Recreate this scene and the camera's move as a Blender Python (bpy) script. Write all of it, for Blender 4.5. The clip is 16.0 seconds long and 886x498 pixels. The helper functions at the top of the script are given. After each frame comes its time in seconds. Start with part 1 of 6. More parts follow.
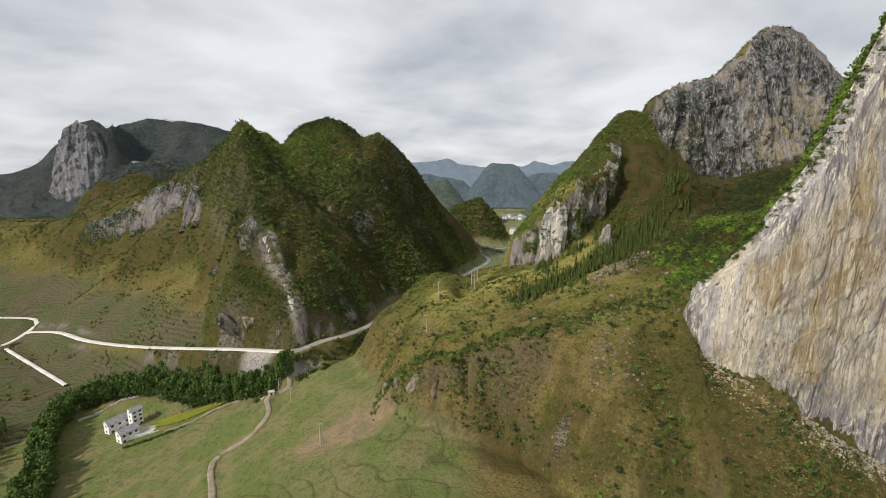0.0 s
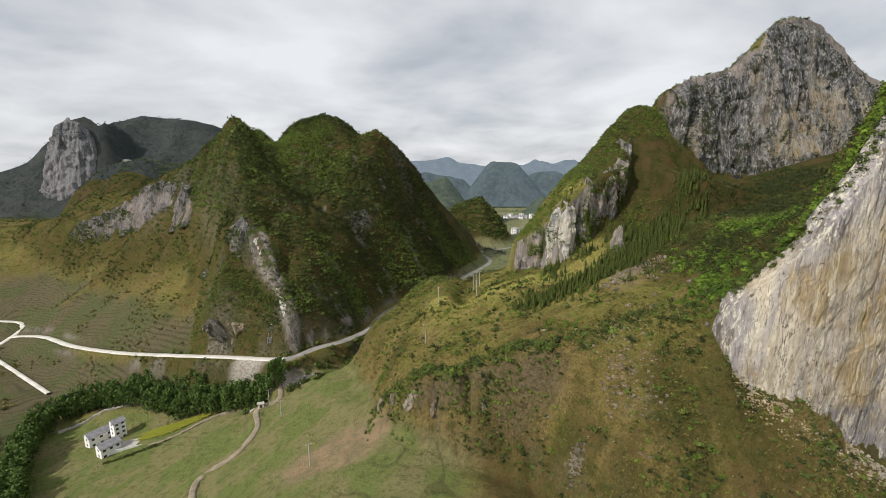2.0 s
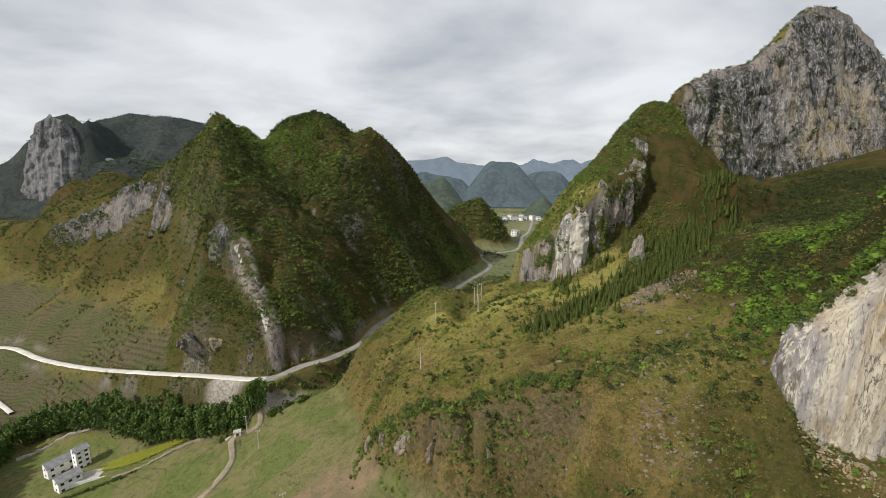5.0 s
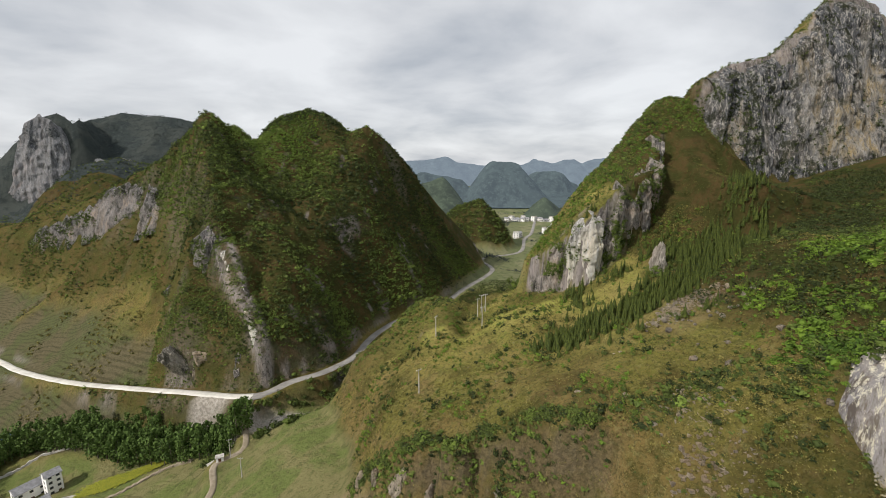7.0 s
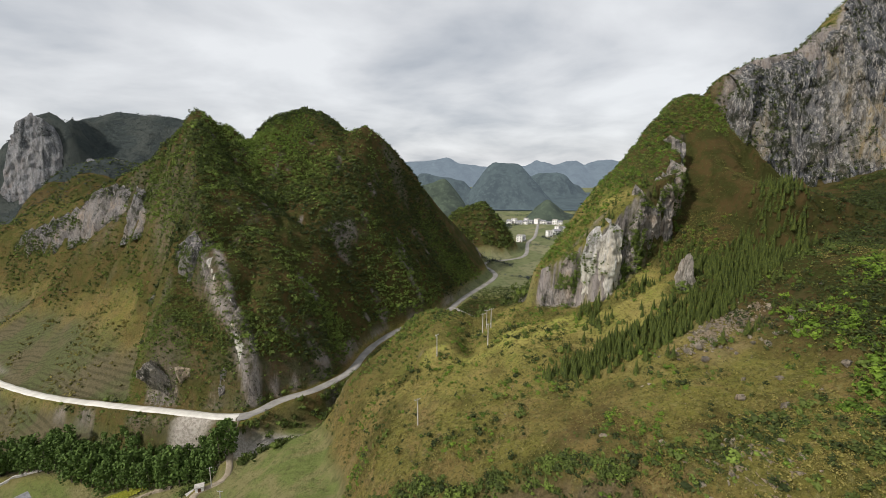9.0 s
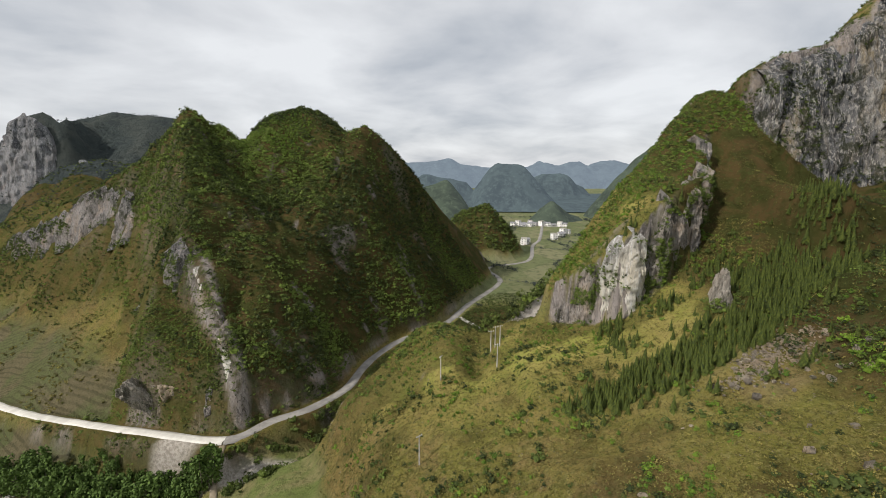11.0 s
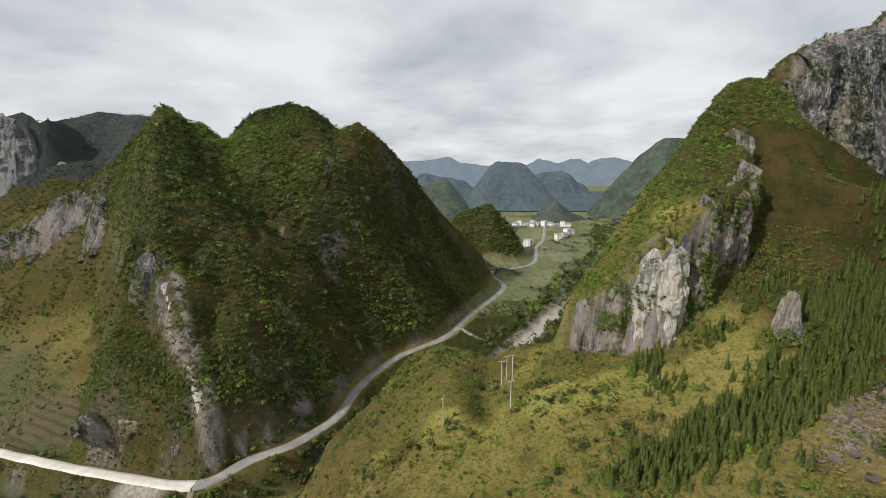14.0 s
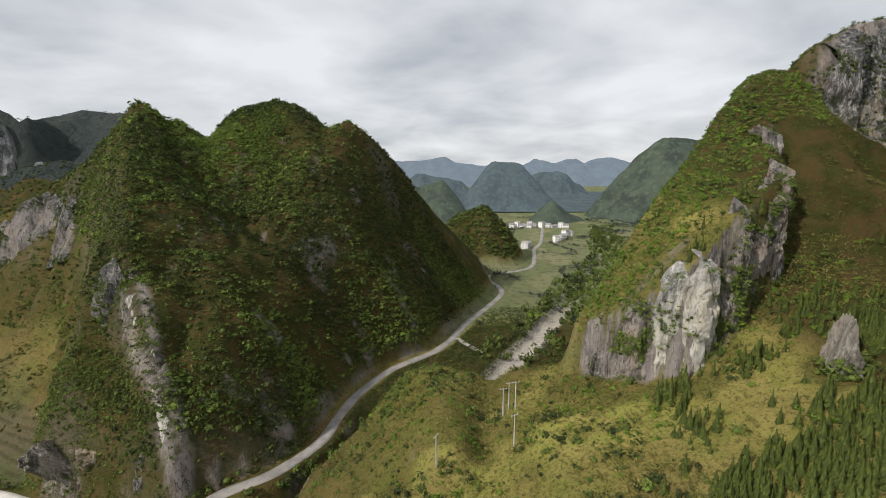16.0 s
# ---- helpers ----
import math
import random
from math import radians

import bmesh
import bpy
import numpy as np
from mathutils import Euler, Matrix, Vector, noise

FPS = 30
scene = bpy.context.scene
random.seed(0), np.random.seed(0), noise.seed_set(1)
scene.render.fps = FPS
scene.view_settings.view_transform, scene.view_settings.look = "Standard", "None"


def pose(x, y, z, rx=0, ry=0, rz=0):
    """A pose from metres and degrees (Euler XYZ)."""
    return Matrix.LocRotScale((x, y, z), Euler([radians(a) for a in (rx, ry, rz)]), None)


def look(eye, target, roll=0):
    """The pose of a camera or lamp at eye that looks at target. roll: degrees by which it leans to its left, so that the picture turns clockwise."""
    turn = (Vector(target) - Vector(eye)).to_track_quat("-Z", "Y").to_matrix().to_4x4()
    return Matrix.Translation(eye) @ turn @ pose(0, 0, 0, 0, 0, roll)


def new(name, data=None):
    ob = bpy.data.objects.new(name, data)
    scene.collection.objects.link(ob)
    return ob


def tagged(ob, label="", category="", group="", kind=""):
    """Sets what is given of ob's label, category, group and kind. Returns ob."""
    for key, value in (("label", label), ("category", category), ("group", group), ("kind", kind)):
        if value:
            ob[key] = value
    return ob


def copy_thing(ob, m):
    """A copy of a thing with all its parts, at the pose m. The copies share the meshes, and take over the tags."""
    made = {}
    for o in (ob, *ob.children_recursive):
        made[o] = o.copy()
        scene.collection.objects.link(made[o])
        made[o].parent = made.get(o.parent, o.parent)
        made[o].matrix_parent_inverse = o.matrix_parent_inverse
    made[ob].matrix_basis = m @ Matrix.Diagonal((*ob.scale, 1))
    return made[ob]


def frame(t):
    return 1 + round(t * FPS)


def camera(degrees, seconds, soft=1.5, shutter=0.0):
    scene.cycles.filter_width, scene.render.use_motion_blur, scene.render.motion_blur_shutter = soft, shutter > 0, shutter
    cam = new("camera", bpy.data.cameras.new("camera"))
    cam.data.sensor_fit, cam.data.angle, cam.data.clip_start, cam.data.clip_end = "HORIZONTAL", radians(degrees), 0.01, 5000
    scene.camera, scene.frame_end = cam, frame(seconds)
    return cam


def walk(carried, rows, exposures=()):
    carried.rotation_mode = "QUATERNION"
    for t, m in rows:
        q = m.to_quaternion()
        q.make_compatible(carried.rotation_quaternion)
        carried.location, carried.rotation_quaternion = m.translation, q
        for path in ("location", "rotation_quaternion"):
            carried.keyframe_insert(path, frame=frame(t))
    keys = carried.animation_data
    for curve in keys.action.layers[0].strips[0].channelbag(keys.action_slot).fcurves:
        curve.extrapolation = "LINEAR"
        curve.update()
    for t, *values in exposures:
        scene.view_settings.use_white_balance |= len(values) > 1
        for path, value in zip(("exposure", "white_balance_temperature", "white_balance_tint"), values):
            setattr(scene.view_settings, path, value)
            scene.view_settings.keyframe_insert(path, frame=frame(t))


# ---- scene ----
cam = camera(91.6, 16.0, soft=0.8)
PATH = [
    (0, (1.488, -53.94, 119.24), (1.472, -51.976, 118.864), -0.0),
    (0.5, (1.662, -50.059, 119.167), (1.648, -48.095, 118.79), -0.1),
    (1, (1.494, -46.212, 118.966), (1.479, -44.248, 118.587), -0.0),
    (1.5, (1.337, -42.198, 118.771), (1.322, -40.235, 118.39), -0.0),
    (2, (1.127, -38.295, 118.751), (1.112, -36.332, 118.369), -0.0),
    (2.5, (0.856, -34.311, 118.662), (0.84, -32.348, 118.279), 0.0),
    (3, (0.814, -30.18, 118.805), (0.797, -28.217, 118.421), 0.1),
    (3.5, (0.811, -25.885, 118.997), (0.8, -23.922, 118.614), 0.1),
    (4, (0.882, -21.542, 119.379), (0.876, -19.579, 118.995), 0.0),
    (4.2, (0.885, -19.854, 119.432), (0.88, -17.891, 119.047), 0.1),
    (6.5, (0.686, 1.038, 119.366), (0.683, 3.001, 118.983), 0.1),
    (7, (0.614, 5.687, 119.517), (0.609, 7.65, 119.133), -0.0),
    (7.5, (0.599, 10.178, 119.561), (0.594, 12.141, 119.177), 0.0),
    (8, (0.239, 14.977, 119.674), (0.233, 16.94, 119.293), 0.1),
    (8.5, (0.15, 19.49, 119.91), (0.142, 21.453, 119.529), 0.2),
    (9, (0.103, 23.867, 120.15), (0.093, 25.831, 119.77), 0.2),
    (9.2, (0.073, 25.169, 120.202), (0.054, 27.133, 119.825), 0.3),
    (11.5, (-1.264, 46.338, 121.024), (-1.281, 48.302, 120.647), 0.1),
    (12, (-1.421, 50.813, 121.143), (-1.438, 52.777, 120.765), -0.0),
    (12.5, (-1.551, 55.307, 121.375), (-1.569, 57.271, 120.997), -0.0),
    (13, (-1.547, 59.888, 121.509), (-1.565, 61.851, 121.129), -0.1),
    (13.5, (-1.678, 64.441, 121.571), (-1.694, 66.404, 121.188), -0.2),
    (14, (-1.896, 68.795, 121.775), (-1.911, 70.757, 121.391), -0.3),
    (14.5, (-1.837, 73.319, 121.908), (-1.848, 75.282, 121.522), -0.3),
    (15, (-1.617, 77.967, 121.882), (-1.626, 79.929, 121.496), -0.3),
    (15.5, (-1.368, 82.534, 121.867), (-1.368, 84.497, 121.48), -0.3),
    (16, (-1.135, 87.133, 121.832), (-1.132, 89.096, 121.448), -0.3),
]


walk(cam, [(t, look(eye, aim, roll)) for t, eye, aim, roll in PATH])

# ---- light: a bright, broken cloud cover with a veiled sun high on the left ----
SUN_ELEVATION, SUN_ROTATION = radians(48), radians(-150)
world = bpy.data.worlds.new("sky")
scene.world = world
world.use_nodes = True
wn, wl = world.node_tree.nodes, world.node_tree.links
wn.clear()
w_out = wn.new("ShaderNodeOutputWorld")
w_bg = wn.new("ShaderNodeBackground")
w_sky = wn.new("ShaderNodeTexSky")
w_sky.sky_type, w_sky.sun_disc = "NISHITA", False
w_sky.sun_elevation, w_sky.sun_rotation = SUN_ELEVATION, SUN_ROTATION
w_co = wn.new("ShaderNodeTexCoord")
w_sep = wn.new("ShaderNodeSeparateXYZ")
wl.new(w_co.outputs["Generated"], w_sep.inputs[0])
# cloud sheet: the view direction laid on a flat layer, so that the banks lie flatter towards the horizon
w_add = wn.new("ShaderNodeMath")
w_add.operation, w_add.inputs[1].default_value = "ADD", 0.22
wl.new(w_sep.outputs["Z"], w_add.inputs[0])
w_max = wn.new("ShaderNodeMath")
w_max.operation, w_max.inputs[1].default_value = "MAXIMUM", 0.03
wl.new(w_add.outputs[0], w_max.inputs[0])
w_div = wn.new("ShaderNodeVectorMath")
w_div.operation = "DIVIDE"
w_com = wn.new("ShaderNodeCombineXYZ")
for k in range(3):
    wl.new(w_max.outputs[0], w_com.inputs[k])
wl.new(w_co.outputs["Generated"], w_div.inputs[0])
wl.new(w_com.outputs[0], w_div.inputs[1])
w_n1 = wn.new("ShaderNodeTexNoise")
w_n1.inputs["Scale"].default_value, w_n1.inputs["Detail"].default_value = 1.25, 7
w_n1.inputs["Roughness"].default_value, w_n1.inputs["Distortion"].default_value = 0.50, 0.25
wl.new(w_div.outputs[0], w_n1.inputs["Vector"])
w_ramp = wn.new("ShaderNodeValToRGB")
els = w_ramp.color_ramp.elements
els[0].position, els[0].color = 0.30, (4.2, 4.5, 4.95, 1)
els[1].position, els[1].color = 0.66, (7.8, 7.95, 8.15, 1)
e = els.new(0.50)
e.color = (6.4, 6.55, 6.8, 1)
wl.new(w_n1.outputs["Fac"], w_ramp.inputs["Fac"])
w_mix = wn.new("ShaderNodeMix")
w_mix.data_type = "RGBA"
w_mix.inputs["Factor"].default_value = 0.93
wl.new(w_sky.outputs[0], w_mix.inputs["A"])
wl.new(w_ramp.outputs["Color"], w_mix.inputs["B"])
wl.new(w_mix.outputs["Result"], w_bg.inputs["Color"])
w_bg.inputs["Strength"].default_value = 0.11
wl.new(w_bg.outputs[0], w_out.inputs["Surface"])

sun = new("sun", bpy.data.lights.new("sun", "SUN"))
sun.data.energy, sun.data.angle, sun.data.color = 3.9, radians(3), (1.0, 0.93, 0.86)
sun.matrix_world = look((0, 0, 500), (400, 270, 100))
scene.view_settings.exposure = 0.0


# ---- materials ----
def node(n, kind, **values):
    """A shader node with its inputs (by name or place) or settings."""
    made = n.new("ShaderNode" + kind)
    for key, value in values.items():
        key = key.replace("_", " ")
        if key in made.inputs:
            made.inputs[key].default_value = value
    return made


def base_mat(name, rough=0.95, spec=0.12):
    m = bpy.data.materials.new(name)
    m.use_nodes = True
    b = m.node_tree.nodes["Principled BSDF"]
    b.inputs["Roughness"].default_value = rough
    b.inputs["Specular IOR Level"].default_value = spec
    return m, m.node_tree.nodes, m.node_tree.links, b


def place(n, l, stretch=(1, 1, 1)):
    co = n.new("ShaderNodeNewGeometry")
    mp = n.new("ShaderNodeMapping")
    mp.inputs["Scale"].default_value = stretch
    l.new(co.outputs["Position"], mp.inputs["Vector"])
    return mp.outputs[0]


def noise_fac(n, l, vec, size, detail=4, rough=0.55, lo=0.35, hi=0.65, distortion=0.0):
    t = n.new("ShaderNodeTexNoise")
    t.inputs["Scale"].default_value, t.inputs["Detail"].default_value = 1 / size, detail
    t.inputs["Roughness"].default_value, t.inputs["Distortion"].default_value = rough, distortion
    l.new(vec, t.inputs["Vector"])
    r = n.new("ShaderNodeMapRange")
    r.interpolation_type = "SMOOTHSTEP"
    r.inputs["From Min"].default_value, r.inputs["From Max"].default_value = lo, hi
    l.new(t.outputs["Fac"], r.inputs["Value"])
    return r.outputs[0]


def mix(n, l, fac, a, b):
    x = n.new("ShaderNodeMix")
    x.data_type = "RGBA"
    for sock, v in ((x.inputs["Factor"], fac), (x.inputs["A"], a), (x.inputs["B"], b)):
        if isinstance(v, (int, float)):
            sock.default_value = v
        elif isinstance(v, tuple):
            sock.default_value = (*v, 1)
        else:
            l.new(v, sock)
    return x.outputs["Result"]


def times(n, l, a, b):
    x = n.new("ShaderNodeMath")
    x.operation = "MULTIPLY"
    for k, v in enumerate((a, b)):
        if isinstance(v, (int, float)):
            x.inputs[k].default_value = v
        else:
            l.new(v, x.inputs[k])
    return x.outputs[0]


def attr(n, name):
    a = n.new("ShaderNodeAttribute")
    a.attribute_name = name
    return a.outputs["Fac"]


def bump(n, l, b, height, distance, strength=1.0):
    x = n.new("ShaderNodeBump")
    x.inputs["Strength"].default_value, x.inputs["Distance"].default_value = strength, distance
    l.new(height, x.inputs["Height"])
    l.new(x.outputs[0], b.inputs["Normal"])


def crack_lines(n, l, vec, size, width, detail=3):
    """Thin lines where a noise crosses its middle value."""
    t = n.new("ShaderNodeTexNoise")
    t.inputs["Scale"].default_value, t.inputs["Detail"].default_value, t.inputs["Roughness"].default_value = 1 / size, detail, 0.55
    l.new(vec, t.inputs["Vector"])
    s = n.new("ShaderNodeMath")
    s.operation, s.inputs[1].default_value = "SUBTRACT", 0.5
    l.new(t.outputs["Fac"], s.inputs[0])
    a = n.new("ShaderNodeMath")
    a.operation = "ABSOLUTE"
    l.new(s.outputs[0], a.inputs[0])
    r = n.new("ShaderNodeMapRange")
    r.inputs["From Min"].default_value, r.inputs["From Max"].default_value = 0.0, width
    r.inputs["To Min"].default_value, r.inputs["To Max"].default_value = 1.0, 0.0
    l.new(a.outputs[0], r.inputs["Value"])
    return r.outputs[0]


def limestone(n, l, pale, warm, dark, warmth=0.5, green=0.0, contrast=1.0, edge=0.0, grey=None, aged=0.7, drip=0.09, patch=15, drips=1.0):
    """Weathered limestone: clean warm rock, grey weathered margins, drip streaks, stains, pits and cracks."""
    streak, blunt, wide = place(n, l, (1, 1, drip)), place(n, l, (1, 1, 0.25)), place(n, l, (1, 1, 0.55))
    grey = grey or tuple(0.55 * u + 0.25 * v for u, v in zip(pale, dark))
    light = tuple(min(1.25 * v, 0.8) for v in pale)
    clean = mix(n, l, noise_fac(n, l, wide, 14, 5, 0.65, warmth - 0.10, warmth + 0.10, 0.8), warm, pale)
    clean = mix(n, l, times(n, l, noise_fac(n, l, streak, 2.4, 4, 0.65, 0.46, 0.62, 0.2), 0.45 * drips), clean, tuple(0.62 * v for v in warm))
    clean = mix(n, l, times(n, l, noise_fac(n, l, streak, 1.5, 4, 0.7, 0.52, 0.62), 0.6), clean, light)
    clean = mix(n, l, times(n, l, noise_fac(n, l, streak, 4.5, 5, 0.7, 0.54, 0.62, 0.1), 0.55 * drips), clean, grey)
    clean = mix(n, l, times(n, l, noise_fac(n, l, streak, 0.8, 4, 0.75, 0.55, 0.63), 0.7 * drips), clean, tuple(1.4 * v for v in dark))
    old = mix(n, l, noise_fac(n, l, blunt, 5, 6, 0.7, 0.42, 0.6, 0.4), grey, tuple(0.6 * v for v in grey))
    old = mix(n, l, times(n, l, noise_fac(n, l, streak, 2.2, 5, 0.7, 0.50, 0.60, 0.2), 0.8 * contrast), old, dark)
    old = mix(n, l, times(n, l, noise_fac(n, l, blunt, 1.3, 6, 0.8, 0.51, 0.58), 0.85), old, light)
    fac = noise_fac(n, l, blunt, patch, 6, 0.65, 0.44, 0.60, 0.5)
    if edge:
        up = n.new("ShaderNodeMath")
        up.operation, up.use_clamp = "MULTIPLY_ADD", True
        l.new(attr(n, "margin"), up.inputs[0])
        up.inputs[1].default_value = edge
        l.new(times(n, l, fac, aged), up.inputs[2])
        fac = up.outputs[0]
    c = mix(n, l, fac, clean, old)
    c = mix(n, l, times(n, l, noise_fac(n, l, blunt, 0.9, 5, 0.8, 0.54, 0.66, 0.3), 0.55 * contrast), c, dark)
    c = mix(n, l, times(n, l, noise_fac(n, l, wide, 2.6, 6, 0.8, 0.60, 0.68, 0.6), 0.7 * contrast), c, tuple(0.5 * v for v in dark))
    gate = noise_fac(n, l, wide, 16, 3, 0.5, 0.50, 0.60)
    c = mix(n, l, times(n, l, crack_lines(n, l, blunt, 8, 0.007, 5), times(n, l, gate, 0.9)), c, tuple(0.2 * v for v in dark))
    if green:
        moss = noise_fac(n, l, place(n, l), 8, 8, 0.78, 0.50, 0.58)
        c = mix(n, l, times(n, l, moss, times(n, l, fac, green)), c, (0.032, 0.038, 0.014))
        c = mix(n, l, times(n, l, noise_fac(n, l, place(n, l), 3, 7, 0.8, 0.60, 0.66), 0.6 * green), c, (0.040, 0.046, 0.016))
    rough = noise_fac(n, l, wide, 1.1, 9, 0.8, 0.2, 0.8)
    return c, rough


def cliff_mat(name, relief=1.0, **kw):
    m, n, l, b = base_mat(name, 0.9)
    c, rough = limestone(n, l, **kw)
    l.new(c, b.inputs["Base Color"])
    bump(n, l, b, rough, relief, 0.9)
    return m


CLIFF_TAN = cliff_mat("tan_limestone", relief=0.4, pale=(0.68, 0.61, 0.49), warm=(0.45, 0.34, 0.18), dark=(0.13, 0.11, 0.095), warmth=0.46, edge=0.85, grey=(0.38, 0.36, 0.37), aged=0.45, drip=0.12, contrast=1.25)
CLIFF_GREY = cliff_mat("grey_limestone", relief=1.6, pale=(0.50, 0.475, 0.43), warm=(0.52, 0.40, 0.21), dark=(0.045, 0.047, 0.050), warmth=0.50, green=0.9, contrast=1.2, edge=0.85, grey=(0.19, 0.195, 0.205), aged=0.9, drip=0.14, patch=36)
CLIFF_WHITE = cliff_mat("white_limestone", pale=(0.80, 0.77, 0.69), warm=(0.74, 0.68, 0.56), dark=(0.13, 0.12, 0.11), warmth=0.5, green=0.5, contrast=0.8, edge=0.8, grey=(0.46, 0.44, 0.41), aged=0.15, drip=0.14, drips=0.45)
CLIFF_SCRUB = cliff_mat("scrubby_limestone", relief=1.6, pale=(0.50, 0.45, 0.40), warm=(0.55, 0.42, 0.31), dark=(0.055, 0.052, 0.048), warmth=0.46, green=0.8, contrast=1.3, edge=0.5, grey=(0.25, 0.24, 0.235), aged=0.6, drip=0.16, patch=7)
CLIFF_SHOULDER = cliff_mat("shoulder_limestone", relief=1.6, pale=(0.35, 0.325, 0.305), warm=(0.40, 0.325, 0.26), dark=(0.055, 0.053, 0.052), warmth=0.46, green=0.9, contrast=1.2, edge=0.8, grey=(0.20, 0.195, 0.195))
# blue-grey tint and lifted darks put the far mountain's haze into the rock
CLIFF_HAZED = cliff_mat("hazed_grey_limestone", relief=2.0, pale=(0.36, 0.36, 0.365), warm=(0.38, 0.34, 0.32), dark=(0.11, 0.118, 0.128), warmth=0.42, green=0.25, edge=0.6, grey=(0.22, 0.23, 0.245))
CLIFF_PINNACLE = cliff_mat("pinnacle_limestone", pale=(0.50, 0.46, 0.40), warm=(0.52, 0.44, 0.34), dark=(0.11, 0.10, 0.085), warmth=0.45, green=0.5)
BOULDER = cliff_mat("boulder_limestone", pale=(0.44, 0.38, 0.30), warm=(0.42, 0.33, 0.23), dark=(0.08, 0.070, 0.055), warmth=0.5, green=0.6, grey=(0.27, 0.24, 0.20))


def hazed_slope_mat():
    """Dark scrub and grass of the distant mountain, with grey rock showing through; haze is painted in as a cool tint.
    """
    m, n, l, b = base_mat("hazed_slope", 1.0, 0.05)
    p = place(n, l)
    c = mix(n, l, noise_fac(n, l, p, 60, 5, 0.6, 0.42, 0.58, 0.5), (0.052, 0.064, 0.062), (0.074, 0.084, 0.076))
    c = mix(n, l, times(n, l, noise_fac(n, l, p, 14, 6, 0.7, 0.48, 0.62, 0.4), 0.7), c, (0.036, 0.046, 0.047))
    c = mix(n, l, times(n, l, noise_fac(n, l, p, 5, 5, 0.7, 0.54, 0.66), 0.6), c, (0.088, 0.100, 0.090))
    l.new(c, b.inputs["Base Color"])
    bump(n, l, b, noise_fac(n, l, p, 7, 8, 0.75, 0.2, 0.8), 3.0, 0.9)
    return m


HAZED_SLOPE = hazed_slope_mat()


def ground_mat():
    """Hill grass, scrub, bare rock, terraced fields and meadow, by the kind of ground stored on the land; some masks
    carry painted light.
    """
    m, n, l, b = base_mat("hill_ground", 1.0, 0.05)
    p = place(n, l)
    c = mix(n, l, noise_fac(n, l, p, 38, 5, 0.6, 0.40, 0.60, 0.5), (0.205, 0.148, 0.056), (0.170, 0.156, 0.040))
    c = mix(n, l, times(n, l, noise_fac(n, l, p, 11, 5, 0.65, 0.50, 0.64, 0.6), 0.7), c, (0.215, 0.145, 0.070))
    c = mix(n, l, times(n, l, noise_fac(n, l, p, 4, 4, 0.7, 0.48, 0.62), 0.55), c, (0.06, 0.068, 0.02))
    c = mix(n, l, times(n, l, noise_fac(n, l, p, 1.4, 3, 0.7, 0.52, 0.66), 0.55), c, (0.215, 0.20, 0.085))
    # yellow-green grass, brightened in colour to stand in for sunshine
    fr_ = mix(n, l, noise_fac(n, l, p, 9, 5, 0.65, 0.42, 0.58, 0.4), (0.38, 0.335, 0.100), (0.31, 0.320, 0.075))
    c = mix(n, l, times(n, l, attr(n, "sunlit"), 0.85), c, fr_)
    c = mix(n, l, times(n, l, noise_fac(n, l, p, 1.1, 5, 0.8, 0.50, 0.60), 0.72), c, (0.066, 0.060, 0.018))
    c = mix(n, l, times(n, l, noise_fac(n, l, p, 0.7, 4, 0.8, 0.56, 0.66), 0.5), c, (0.32, 0.27, 0.12))
    c = mix(n, l, times(n, l, noise_fac(n, l, p, 2.2, 6, 0.75, 0.64, 0.70), 0.8), c, (0.33, 0.29, 0.25))
    # woods' floor; the same dark tone is painted for shade in ravine and meadow
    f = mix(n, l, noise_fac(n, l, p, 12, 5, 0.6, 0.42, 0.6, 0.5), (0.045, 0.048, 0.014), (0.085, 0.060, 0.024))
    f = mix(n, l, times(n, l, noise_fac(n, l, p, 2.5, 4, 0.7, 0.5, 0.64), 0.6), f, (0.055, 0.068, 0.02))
    c = mix(n, l, attr(n, "wood_shade"), c, f)
    # terraced fields
    t = mix(n, l, noise_fac(n, l, p, 30, 3, 0.5, 0.44, 0.56), (0.128, 0.110, 0.064), (0.100, 0.112, 0.048))
    t = mix(n, l, times(n, l, noise_fac(n, l, p, 3, 4, 0.6, 0.45, 0.65), 0.4), t, (0.09, 0.085, 0.045))
    fr = n.new("ShaderNodeMath")
    fr.operation = "FRACT"
    l.new(attr(n, "level"), fr.inputs[0])
    band = n.new("ShaderNodeMapRange")
    band.interpolation_type = "SMOOTHSTEP"
    band.inputs["From Min"].default_value, band.inputs["From Max"].default_value = 0.60, 0.74
    l.new(fr.outputs[0], band.inputs["Value"])
    stripe = times(n, l, band.outputs[0], noise_fac(n, l, p, 9, 3, 0.5, 0.30, 0.50))
    t = mix(n, l, times(n, l, stripe, 0.62), t, (0.062, 0.056, 0.030))
    t = mix(n, l, times(n, l, noise_fac(n, l, p, 1.3, 5, 0.8, 0.50, 0.62), 0.55), t, (0.065, 0.068, 0.032))
    c = mix(n, l, attr(n, "terrace"), c, t)
    # meadow
    g = mix(n, l, noise_fac(n, l, p, 22, 4, 0.55, 0.42, 0.58, 0.4), (0.140, 0.172, 0.052), (0.205, 0.190, 0.085))
    g = mix(n, l, times(n, l, noise_fac(n, l, p, 3, 5, 0.7, 0.5, 0.62), 0.6), g, (0.085, 0.095, 0.035))
    g = mix(n, l, times(n, l, noise_fac(n, l, p, 0.8, 4, 0.8, 0.52, 0.64), 0.45), g, (0.24, 0.22, 0.10))
    thin = n.new("ShaderNodeMapRange")
    thin.inputs["From Min"].default_value, thin.inputs["From Max"].default_value = 0.86, 0.93
    l.new(fr.outputs[0], thin.inputs["Value"])
